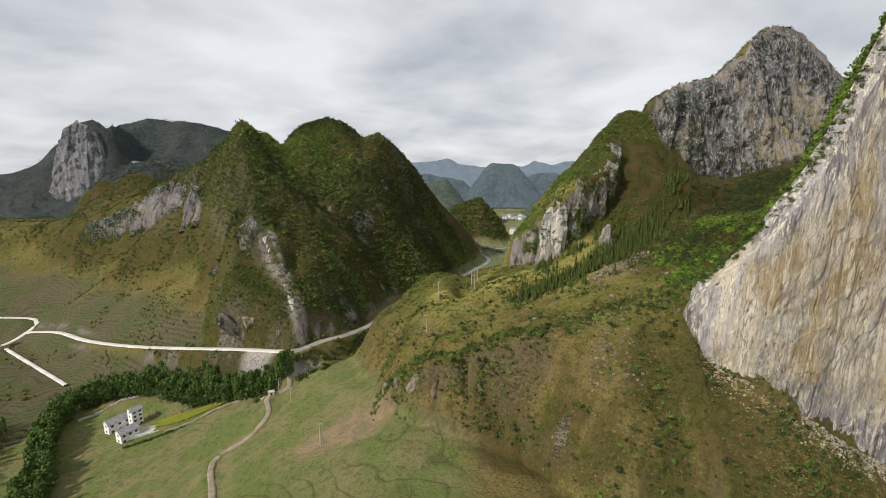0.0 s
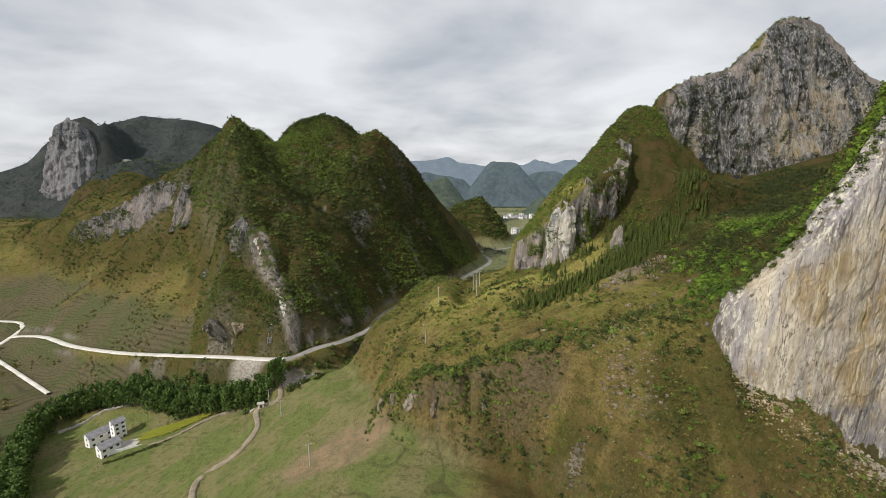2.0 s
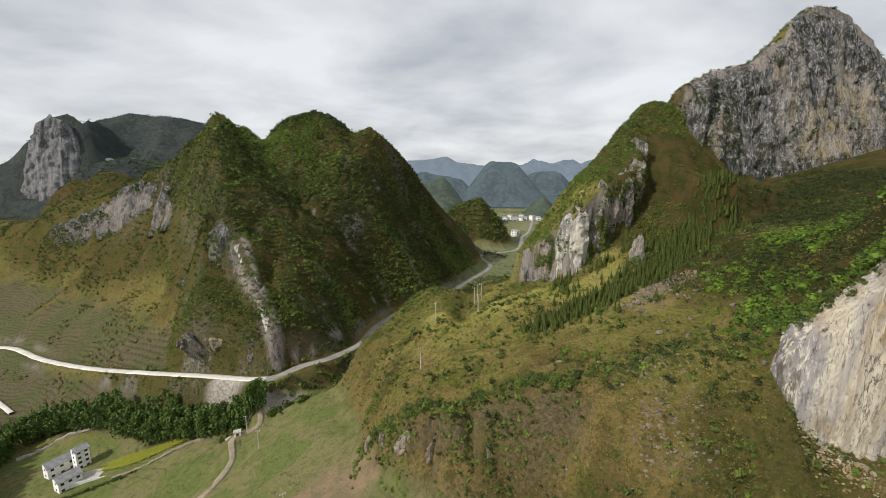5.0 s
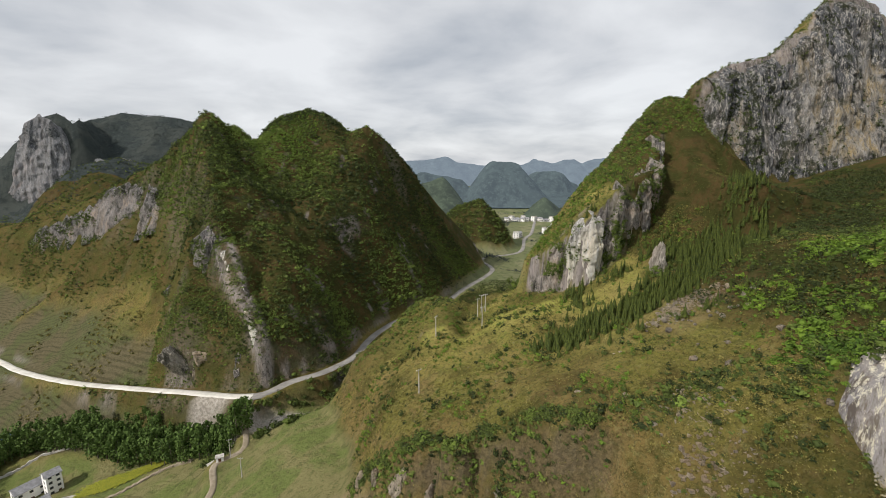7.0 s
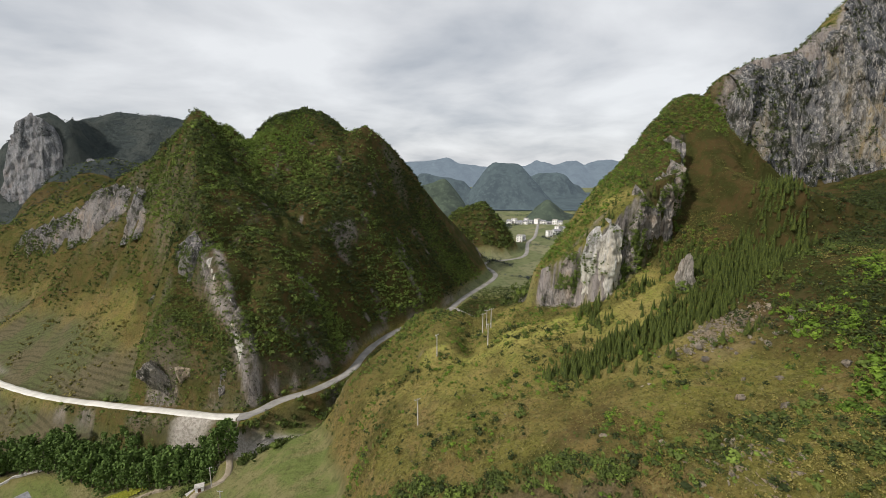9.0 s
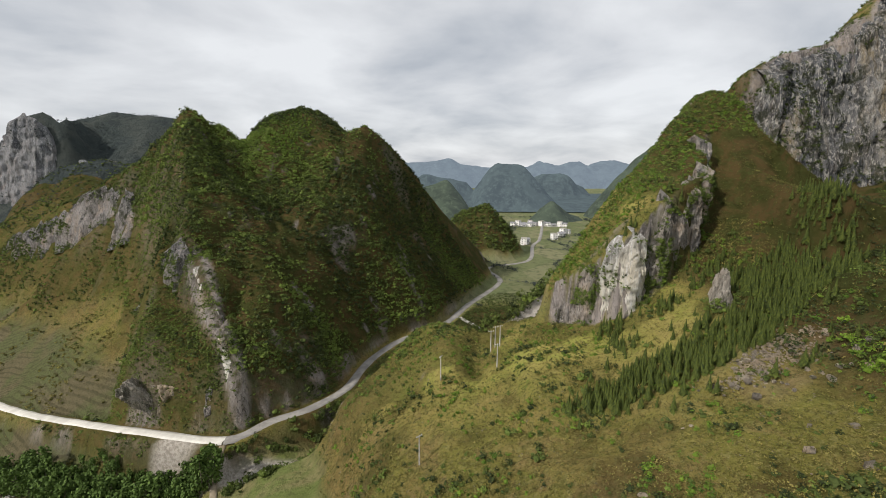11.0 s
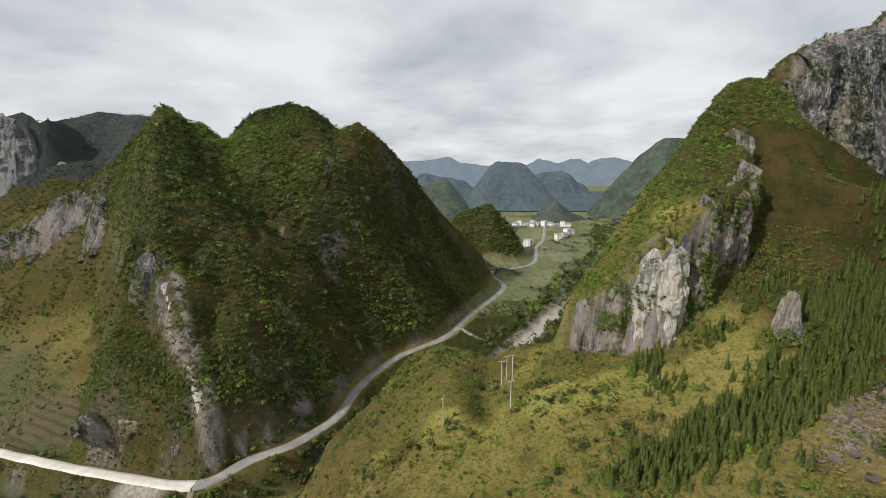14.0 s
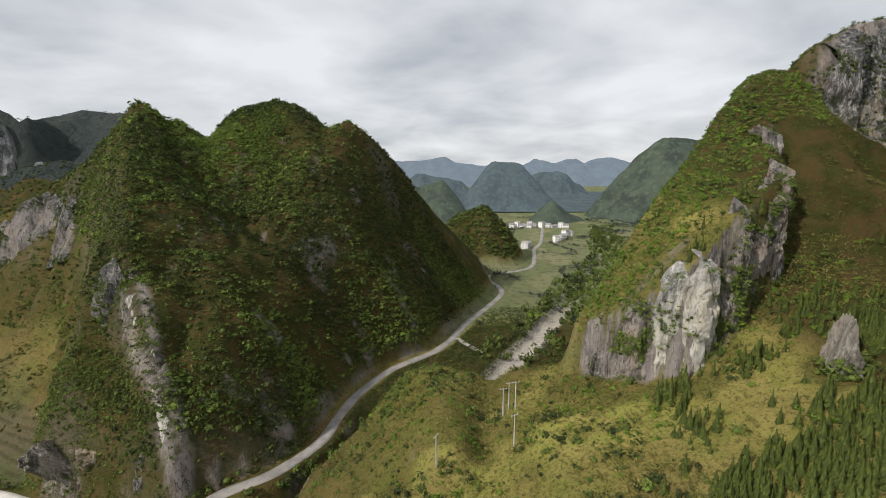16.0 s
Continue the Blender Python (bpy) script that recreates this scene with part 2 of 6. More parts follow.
    g = mix(n, l, times(n, l, times(n, l, thin.outputs[0], attr(n, "lines")), 0.8), g, (0.065, 0.06, 0.03))
    g = mix(n, l, times(n, l, attr(n, "riser"), 0.5), g, (0.065, 0.06, 0.03))
    c = mix(n, l, attr(n, "meadow"), c, g)
    # patchwork of valley fields; greyed, paled tones also stand in for haze
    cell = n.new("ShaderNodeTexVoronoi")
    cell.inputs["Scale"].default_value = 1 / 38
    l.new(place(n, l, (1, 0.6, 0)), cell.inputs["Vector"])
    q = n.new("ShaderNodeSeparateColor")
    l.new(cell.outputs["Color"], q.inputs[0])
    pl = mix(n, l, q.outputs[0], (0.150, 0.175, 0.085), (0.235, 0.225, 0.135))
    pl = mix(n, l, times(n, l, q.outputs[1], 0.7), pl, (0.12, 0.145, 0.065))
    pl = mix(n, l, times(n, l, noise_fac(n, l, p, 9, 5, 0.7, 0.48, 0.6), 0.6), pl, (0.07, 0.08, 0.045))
    c = mix(n, l, times(n, l, attr(n, "hazed_plots"), 0.85), c, pl)
    c = mix(n, l, attr(n, "earth"), c, mix(n, l, noise_fac(n, l, p, 6, 5, 0.6, 0.4, 0.6), (0.285, 0.210, 0.125), (0.215, 0.18, 0.10)))
    gr = mix(n, l, noise_fac(n, l, p, 1.6, 5, 0.7, 0.42, 0.6), (0.50, 0.46, 0.40), (0.32, 0.29, 0.25))
    c = mix(n, l, attr(n, "gravel"), c, gr)
    earthy = times(n, l, noise_fac(n, l, p, 1.6, 6, 0.8, 0.42, 0.6), 0.7)
    c = mix(n, l, attr(n, "scarp"), c, mix(n, l, earthy, (0.165, 0.128, 0.066), (0.040, 0.036, 0.018)))
    rk, rrough = limestone(n, l, pale=(0.30, 0.27, 0.25), warm=(0.36, 0.29, 0.215), dark=(0.085, 0.08, 0.075), warmth=0.42, green=0.6)
    c = mix(n, l, attr(n, "rock"), c, rk)
    l.new(c, b.inputs["Base Color"])
    bump(n, l, b, noise_fac(n, l, p, 2.6, 8, 0.75, 0.2, 0.8), 0.9, 0.9)
    return m


GROUND = ground_mat()


def leaf_mat(name, a, c2, c3):
    m, n, l, b = base_mat(name, 0.75, 0.2)
    c = mix(n, l, attr(n, "tone"), a, c2)
    geo = n.new("ShaderNodeNewGeometry")
    r = n.new("ShaderNodeMapRange")
    r.inputs["From Min"].default_value, r.inputs["To Max"].default_value = 0.45, 0.75
    l.new(geo.outputs["Random Per Island"], r.inputs["Value"])
    c = mix(n, l, r.outputs[0], c, c3)
    l.new(c, b.inputs["Base Color"])
    b.inputs["Subsurface Weight"].default_value = 0.0
    return m


LEAF_DARK = leaf_mat("hill_leaf", (0.026, 0.037, 0.011), (0.155, 0.215, 0.038), (0.080, 0.100, 0.024))
# far scrub and hedgerows: bluish grey-green with haze mixed into the leaf colour
LEAF_HAZY = leaf_mat("hazed_leaf", (0.034, 0.045, 0.044), (0.072, 0.090, 0.078), (0.050, 0.064, 0.060))
LEAF_BRIGHT = leaf_mat("fresh_leaf", (0.046, 0.088, 0.012), (0.165, 0.255, 0.028), (0.090, 0.148, 0.018))
LEAF_DRY = leaf_mat("dry_scrub", (0.070, 0.066, 0.018), (0.27, 0.23, 0.07), (0.14, 0.150, 0.032))


def tree_leaf(name, a, c2):
    m, n, l, b = base_mat(name, 0.75, 0.2)
    oi = n.new("ShaderNodeObjectInfo")
    geo = n.new("ShaderNodeNewGeometry")
    c = mix(n, l, geo.outputs["Random Per Island"], a, c2)
    c = mix(n, l, times(n, l, oi.outputs["Random"], 0.5), c, tuple(0.55 * (u + v) for u, v in zip(a, c2)))
    l.new(c, b.inputs["Base Color"])
    return m


POPLAR = tree_leaf("poplar_leaf", (0.036, 0.068, 0.014), (0.105, 0.165, 0.034))
FIR = tree_leaf("fir_needle", (0.018, 0.031, 0.007), (0.090, 0.112, 0.018))
RAPE = tree_leaf("rape_flower", (0.17, 0.20, 0.025), (0.34, 0.33, 0.035))


def plain(name, a, c2, size=2.0, rough=0.9, metal=0.0, spec=0.2):
    m, n, l, b = base_mat(name, rough, spec)
    p = place(n, l)
    c = mix(n, l, noise_fac(n, l, p, size, 6, 0.65, 0.38, 0.62, 0.3), a, c2)
    c = mix(n, l, times(n, l, noise_fac(n, l, p, size * 0.2, 3, 0.7, 0.5, 0.7), 0.4), c, tuple(0.75 * v for v in a))
    l.new(c, b.inputs["Base Color"])
    b.inputs["Metallic"].default_value = metal
    bump(n, l, b, noise_fac(n, l, p, size * 0.15, 4, 0.6, 0.3, 0.7), 0.02, 0.4)
    return m


BARK = plain("bark", (0.09, 0.075, 0.055), (0.15, 0.13, 0.10), 0.6)
CONCRETE_ROAD = plain("concrete_road", (0.66, 0.64, 0.58), (0.52, 0.50, 0.45), 9)
ASPHALT = plain("worn_road", (0.30, 0.285, 0.26), (0.20, 0.19, 0.175), 7)
DIRT = plain("dirt_track", (0.30, 0.255, 0.19), (0.21, 0.175, 0.12), 4)
PLASTER = plain("white_plaster", (0.86, 0.85, 0.83), (0.80, 0.79, 0.77), 2.5)
ROOF_GREY = plain("grey_roof_tile", (0.20, 0.20, 0.21), (0.30, 0.30, 0.31), 1.5, 0.7)
CONCRETE = plain("bare_concrete", (0.48, 0.46, 0.42), (0.34, 0.32, 0.29), 2)
GLASS_DARK = plain("dark_window_glass", (0.03, 0.035, 0.045), (0.05, 0.055, 0.065), 1, 0.12, 0.0, 0.5)
WOOD_DOOR = plain("brown_door", (0.14, 0.07, 0.04), (0.09, 0.045, 0.03), 0.8, 0.6)
BLUE_SHEET = plain("blue_sheet_roof", (0.05, 0.12, 0.36), (0.08, 0.17, 0.42), 1.5, 0.5)
STEEL = plain("galvanised_steel", (0.50, 0.51, 0.52), (0.38, 0.39, 0.40), 0.6, 0.5, 0.6)
FARMED = plain("field_green", (0.10, 0.13, 0.035), (0.15, 0.16, 0.05), 5)


def far_mat(name, land, haze_glow, share):
    """Hills in the distance; blue-tinted land and faint emission stand in for miles of bright air."""
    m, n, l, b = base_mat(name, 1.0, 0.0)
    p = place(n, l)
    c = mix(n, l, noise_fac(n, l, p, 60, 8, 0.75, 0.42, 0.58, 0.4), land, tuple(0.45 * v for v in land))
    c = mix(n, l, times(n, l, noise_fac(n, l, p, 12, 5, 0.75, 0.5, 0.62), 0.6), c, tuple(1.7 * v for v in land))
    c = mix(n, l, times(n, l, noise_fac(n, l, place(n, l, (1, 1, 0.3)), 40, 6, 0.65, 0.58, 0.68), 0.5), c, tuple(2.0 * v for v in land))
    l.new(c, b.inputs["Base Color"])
    # haze added as emission, stronger from layer to layer
    b.inputs["Emission Color"].default_value = (*haze_glow, 1)
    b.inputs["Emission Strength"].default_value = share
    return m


FAR_NEAR = far_mat("thinly_hazed_hill", (0.045, 0.060, 0.036), (0.11, 0.13, 0.14), 0.32)
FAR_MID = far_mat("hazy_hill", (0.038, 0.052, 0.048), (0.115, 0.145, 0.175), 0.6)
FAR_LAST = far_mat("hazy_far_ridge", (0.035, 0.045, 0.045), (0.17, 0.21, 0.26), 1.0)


# ---- the shape of the land ----
def smax(a, b, k):
    d = np.clip(0.5 + 0.5 * (a - b) / k, 0, 1)
    return b + (a - b) * d + k * d * (1 - d)


def smin(a, b, k):
    return -smax(-a, -b, k)


def ramp(v, a, b):
    u = np.clip((v - a) / (b - a), 0, 1)
    return u * u * (3 - 2 * u)


def lattice(ix, iy, seed):
    n = (ix * 374761393 + iy * 668265263 + seed * 1442695041) & 0xFFFFFFFF
    n = ((n ^ (n >> 13)) * 1274126177) & 0xFFFFFFFF
    return ((n ^ (n >> 16)) & 0xFFFF) / 32767.5 - 1


def vnoise(x, y, seed=0):
    """Smooth noise of period 1, between -1 and 1."""
    ix, iy = np.floor(x).astype(np.int64), np.floor(y).astype(np.int64)
    fx, fy = x - ix, y - iy
    fx, fy = fx * fx * (3 - 2 * fx), fy * fy * (3 - 2 * fy)
    a = lattice(ix, iy, seed) * (1 - fx) + lattice(ix + 1, iy, seed) * fx
    b = lattice(ix, iy + 1, seed) * (1 - fx) + lattice(ix + 1, iy + 1, seed) * fx
    return a * (1 - fy) + b * fy


def fbm(x, y, size, octaves=4, seed=0):
    total, amp = 0.0, 1.0
    for k in range(octaves):
        total = total + amp * vnoise(x / size + 17.3 * k, y / size - 9.1 * k, seed + k)
        size, amp = size * 0.5, amp * 0.5
    return total


def ridge(X, Y, rows, r=8.0):
    """A mountain ridge: rows of x, y, height, fall on the left and fall on the right of its line."""
    out = np.full(np.shape(X), -900.0)
    for (x0, y0, z0, l0, r0), (x1, y1, z1, l1, r1) in zip(rows, rows[1:]):
        dx, dy = x1 - x0, y1 - y0
        n = math.hypot(dx, dy)
        u = np.clip(((X - x0) * dx + (Y - y0) * dy) / n ** 2, 0, 1)
        px, py = X - x0 - u * dx, Y - y0 - u * dy
        d = np.sqrt(px * px + py * py)
        side = 0.5 + 0.5 * (dx * py - dy * px) / (n * np.maximum(d, 0.01))
        fall = (l0 + (l1 - l0) * u) * side + (r0 + (r1 - r0) * u) * (1 - side)
        out = np.maximum(out, z0 + (z1 - z0) * u - fall * (np.sqrt(d * d + r * r) - r))
    return out


def bank(level):
    """A stair of unit steps less its even slope."""
    return np.floor(level) + ramp(level - np.floor(level), 0.6, 1.0) - level


def field_foot(X):
    """Where the terraced rise begins, along x."""
    return sum(np.interp(X + d, [-430, -340, -300, -240, -170, -102, -60], FIELD_FOOT) for d in (-30, -18, -6, 6, 18, 30)) / 6


def field_level(X, Y):
    """How many terrace steps up the hillside a place lies."""
    foot = field_foot(X)
    return (0.52 * (Y - foot) + 1.4 * fbm(X, Y, 60, 3, 51)) / 2.0


FIELD_FOOT = [352, 284, 268, 212, 186, 176, 170]


def valley_floor(X, Y):
    """The flats by the river, the terraced rise behind them and the narrow valley that leads away."""
    low = np.interp(X, [-430, -230, -165, -112, -75, -38, -15], [-52, -52, -40, -24, -7, 8, 16])
    foot = field_foot(X)
    terraces = smin(-52 + 0.52 * (Y - foot) + 0.2 * np.maximum(Y - foot - 60, 0), 40 + 0 * X, 12)
    cut = 2.0 * bank(field_level(X, Y))
    terraces = terraces + cut * ramp(X, -70, -130) * ramp(terraces, -54, -50)
    south = smax(low, terraces, 3)
    # the floor of the narrow valley along the road
    north = np.interp(Y, [180, 230, 300, 370, 460, 640, 900, 2000], [-10, -5, 0, 0, 1, 2, 4, 4])
    return south + (north - south) * ramp(Y + 1.1 * X, 95, 190) * ramp(X, -130, -70)


def spur(X, Y):
    """The grassy shoulder that comes down from the right, with its scarps."""
    top = 40 + 0.4 * X + 0.02 * (Y - 140) + 2.5 * fbm(X, Y, 40, 3, 5)
    top = np.minimum(top, 40 + 0.28 * X + 14)
    top = top + 4 * np.exp(-((X + 16) ** 2 / 260 + (Y - 240) ** 2 / 300)) + 9 * np.exp(-((X + 3) ** 2 / 130 + (Y - 207) ** 2 / 700))
    top = top - 4.5 * np.exp(-((X - 12 - 0.15 * (Y - 205)) ** 2 / 24)) * ramp(Y, 172, 196) + 4 * np.exp(-((X - 34) ** 2 / 200 + (Y - 180) ** 2 / 700))
    edge = np.interp(X, [-40, -10, 10, 18, 28, 36, 44, 60, 84, 100, 145, 220], [132, 119, 113, 112, 110, 107, 99, 89, 92, 104, 140, 150])
    edge = edge + 3 * fbm(X, Y, 18, 3, 8)
    sharp = ramp(X, -32, -20) * ramp(X, 48, 36)
    e = edge + 4 * sharp * ramp(np.abs(fbm(X, 0.25 * Y, 9, 3, 49)), 0.3, 0.0) - Y
    scarp = top - 1.5 * e + sharp * (1.5 * e - np.minimum(3.2 * e, 9 + 1.3 * (e - 2.8)))
    west = top - 1.0 * (np.interp(Y, [100, 165, 190, 212, 225], [-12, -22, -30, -46, -62]) + 3 * fbm(X, Y, 25, 2, 3) - X)
    north = top - 2.2 * (Y - np.interp(X, [-70, -53, -40, -30, -20, -11, 20, 60, 120], [208, 224, 238, 246, 250, 248, 232, 214, 260]))
    return smin(smin(top, scarp, 5 - 3 * sharp), smin(west, north, 6), 5)


# the line of the near cliff's top and foot, along x
def cliff_top(X):
    return np.interp(X, [79, 85, 94, 103, 111, 118, 124, 132, 142, 152, 190, 260], [66, 79, 91, 106, 118, 130, 142, 160, 178, 172, 115, 70])


def cliff_foot(X):
    return np.interp(X, [79, 83, 91, 105, 117, 130, 146, 156, 190, 260], [66, 63, 56, 50, 42, 33, 23, 18, 8, 4])


def cliff_line(X):
    return np.interp(X, [70, 87, 100, 112, 150, 260], [92, 87, 80, 79, 86, 96])


def back_slope(X, Y):
    """The scrubby ground behind the near cliff, with its light green hump."""
    z = np.interp(X, [60, 72, 83, 97, 104, 115, 130, 200], [66, 70, 76, 82, 88, 95, 96, 99])
    z = z - np.interp(X, [70, 90, 108, 126], [.30, .37, .20, .08]) * np.maximum(Y - 130, 0)
    z = z - 0.5 * np.maximum(Y - 165 - 0.6 * np.maximum(X - 126, 0), 0)
    return z + 1.5 * fbm(X, Y, 26, 3, 45)


def near_cliff(X, Y):
    """The sheer face, its narrow crest and the slope behind."""
    s = Y - cliff_line(X)
    crest_ = cliff_top(X) - 1.75 * (np.sqrt(np.maximum(s - 1, 0) ** 2 + 9) - 3)
    back = smax(crest_, np.minimum(back_slope(X, Y), cliff_top(X) - 0.3 * np.maximum(s, 0)), 3)
    front = cliff_foot(X) + 1.35 * np.minimum(s + 3, 0)
    h = front + (back - front) * ramp(s, -3.0, 3.0)
    return h - 3.0 * np.maximum(84 - X, 0)


LEFT_RIDGE = [(-640, 512, 24, .6, 1.2), (-428, 464, 62, .7, 2.0), (-311, 426, 107, .8, 2.4), (-240, 392, 130, .8, 2.2),
              (-214, 385, 147, 1.2, 2.2), (-200, 383, 164, 1.5, 2.1), (-187, 391, 154, 1.3, 1.5), (-179, 397, 147, 1.1, 1.2), (-166, 407, 142, 1.0, 1.0), (-157, 415, 151, 1.0, 1.0), (-148, 426, 164, 1.0, 1.0), (-134, 445, 173, .8, .85), (-118, 443, 168, .8, .85), (-101, 442, 156, .8, .8), (-87, 439, 151, .8, .8),
              (-76, 436, 158, .9, .95), (-64, 441, 154, 1.0, 1.0), (-51, 447, 146, 1.1, 1.2), (-38, 454, 127, 1.3, 1.4),
              (-26, 460, 107, 1.4, 1.5), (-3, 469, 71, 1.4, 1.5), (20, 474, 50, 1.4, 1.5), (45, 478, 28, 1.4, 1.4), (60, 480, 8, 1.4, 1.4)]
LEFT_RIB = [(-200, 383, 164, 1.4, 2.1), (-165, 318, 122, .65, 2.5), (-138, 271, 78, .6, 2.6), (-102, 234, 36, 1.1, 2.2)]
WEST_EDGE = [(-640, 512, 28, -2, 1.8), (-428, 464, 66, -2, 2.2), (-311, 426, 111, -2, 2.8), (-240, 392, 134, -2, 2.6),
             (-200, 383, 169, -2, 2.0), (-165, 318, 126, -2, 2.8), (-138, 271, 82, -2, 3.4), (-102, 234, 38, -2, 3.0)]
MIDDLE_RIB = [(-134, 445, 173, .8, .8), (-112, 382, 118, .8, .8), (-90, 312, 66, .9, .9), (-72, 262, 38, 1.1, 1.1)]
FRONT_RIB = [(-187, 391, 154, .8, .9), (-152, 342, 112, .75, .8), (-122, 300, 78, .75, .8), (-96, 268, 42, .9, 1.0)]
RIGHT_RIDGE = [(44, 214, 72, 2.4, .1), (55, 227, 89, 2.0, .05), (70, 237, 104, 2.0, .05), (86, 246, 117, 1.8, .05), (106, 258, 133, 1.5, .4),
               (119, 267, 147, 1.4, 1.0), (134, 276, 159, 1.3, 1.15), (152, 282, 157, 1.2, 1.4)]
HIGH_RIDGE = [(148, 275, 160, 1.2, 1.5), (156, 278, 170, 1.2, 1.5), (176, 285, 180, 1.2, 1.5), (195, 288, 184, 1.2, 1.5), (207, 291, 188, 1.2, 1.5), (218, 295, 199, 1.4, 1.5),
              (231, 299, 204, 1.4, 1.5), (239, 305, 217, 1.4, 1.5), (248, 308, 224, 1.4, 1.5), (260, 310, 227, 1.4, 1.5), (274, 312, 225, 1.4, 1.5),
              (295, 316, 213, 1.3, 1.5), (321, 319, 193, 1.2, 1.5), (334, 321, 186, 1.2, 1.5), (430, 330, 160, 1.2, 1.5)]
FAR_LEFT = [(-900, 660, 50, .8, .8), (-690, 690, 130, .8, 1.6), (-641, 692, 170, .8, 6.0), (-625, 691, 188, .8, 7.0), (-596, 690, 197, .9, 7.0),
            (-566, 698, 186, 7.0, 4.0), (-630, 800, 196, 3.0, 1.1), (-588, 806, 208, .8, 1.0), (-555, 822, 216, .8, .9), (-520, 824, 212, .8, .8), (-474, 828, 199, .8, .8), (-440, 832, 187, .8, .8),
            (-330, 850, 140, .8, .8), (-200, 900, 40, .8, .8)]
FAR_STEP = [(-506, 574, 62, 1.2, 1.8), (-488, 570, 98, .9, 1.6), (-462, 562, 117, .7, 1.5), (-421, 576, 131, .7, 1.0), (-350, 610, 110, .7, .9), (-250, 640, 60, .7, .9)]
LITTLE_HILL = [(28, 640, 62, 1.3, 1.3), (52, 636, 70, 1.5, 1.6)]


def bowl(X, Y):
    """The steep meadow below the high cliff."""
    z = 77 + 0.36 * (Y - 176) + 0.4 * (np.minimum(X, 122) - 103) - 0.1 * np.maximum(X - 122, 0)
    z = z + 0.0075 * np.maximum(Y - 205, 0) ** 2 * ramp(X, 185, 130)
    return np.minimum(z, 152) - 2.5 * np.maximum(74 - X, 0) - 1.5 * np.maximum(Y - 276, 0) - 1.5 * np.maximum(150 - Y, 0) - 3 * np.maximum(Y - face_line(X) - 3, 0) * ramp(X, 125, 108)


def face_line(X):
    return np.interp(X, [40, 46, 55, 67, 80, 96, 108, 122], [214, 207, 199, 195, 201, 210, 224, 252])


def white_cliff(X, Y):
    s = Y - face_line(X)
    mount = ridge(X + 2 * fbm(X, Y, 20, 3, 41), Y, RIGHT_RIDGE, 5)
    u = 0.82 * (X - 46) + 0.57 * (Y - 216)
    flank = np.where(u < -4, 72 + 3.5 * (u + 4), 77 + 0.9 * u) - 3.2 * np.maximum(0.82 * (Y - 216) - 0.57 * (X - 46) - 3, 0)
    flank = flank + 0.55 * np.clip(0.57 * (X - 46) - 0.82 * (Y - 216), 0, 24)
    return np.minimum(mount, flank) - 60 * ramp(s, 2.0, -3.0) * ramp(X, 130, 112) - 3 * np.maximum(190 - Y, 0)


def high_face(X):
    return np.interp(X, [140, 150, 160, 175, 200, 240, 270, 420], [280, 268, 258, 261, 265, 268, 276, 300])


def high_rim(X):
    return np.interp(X, [150, 175, 213, 256, 320, 430], [275, 283, 290, 308, 318, 328])


def high_cliff(X, Y):
    s = Y - high_face(X)
    deep = np.maximum(high_rim(X) - high_face(X), 4)
    mount = ridge(X, Y, HIGH_RIDGE, 3)
    foot = np.interp(X, [145, 149, 155, 159, 165, 185, 203, 228, 254, 272, 420], [157, 147, 132, 120, 117, 112, 109, 110, 100, 96, 80]) + 0.6 * np.minimum(s, 3)
    return np.minimum(foot + np.maximum(s - 1, 0) / deep * (np.maximum(mount, foot) - foot), np.where(s > 3, np.maximum(mount, 0), 900))


def road_line(Y):
    return np.interp(Y, ROAD_Y, ROAD_X)


ROAD_Y = [150, 220, 230, 240, 260, 295, 330, 360, 410, 485, 560, 685, 900, 1500]
ROAD_X = [-170, -102, -86, -69, -56, -51, -35, -3, 20, 56, 75, 128, 190, 400]


def line_field(X, Y, rows):
    """Distance from a line of x, y, z rows, and the height of the line there."""
    best, zz = np.full(np.shape(X), 1e9), np.zeros(np.shape(X))
    for (x0, y0, z0), (x1, y1, z1) in zip(rows, rows[1:]):
        dx, dy = x1 - x0, y1 - y0
        u = np.clip(((X - x0) * dx + (Y - y0) * dy) / (dx * dx + dy * dy), 0, 1)
        d = np.hypot(X - x0 - u * dx, Y - y0 - u * dy)
        near = d < best
        best, zz = np.where(near, d, best), np.where(near, z0 + (z1 - z0) * u, zz)
    return best, zz


def curve(rows, n=6):
    """A smooth line through rows of numbers."""
    p = [np.array(r, float) for r in rows]
    p = [2 * p[0] - p[1]] + p + [2 * p[-1] - p[-2]]
    out = []
    for a, b, c, d in zip(p, p[1:], p[2:], p[3:]):
        for k in range(n):
            u = k / n
            out.append(tuple(0.5 * (2 * b + (c - a) * u + (2 * a - 5 * b + 4 * c - d) * u * u + (3 * b - a - 3 * c + d) * u ** 3)))
    return out + [tuple(p[-2])]


MAIN_ROAD = curve([(-430, 361, -48), (-378, 341, -40), (-322, 309, -35), (-252, 272, -24), (-190, 246, -14), (-145, 229, -7), (-103, 219, -3.5), (-86, 231, -1.5),
                   (-69, 242, -0.5), (-56, 261, 0), (-52, 284, 0), (-45, 306, 0), (-31, 331, 0), (-3, 360, 0), (19, 410, 0),
                   (56, 486, 0.5), (49, 546, 1), (104, 586, 1.5), (130, 690, 2), (152, 745, 3), (190, 900, 4)])
SIDE_ROAD = curve([(-520, 386, -42), (-455, 384, -41), (-432, 376, -42), (-428, 361, -47.5), (-432, 333, -51.5), (-480, 315, -51.5)])
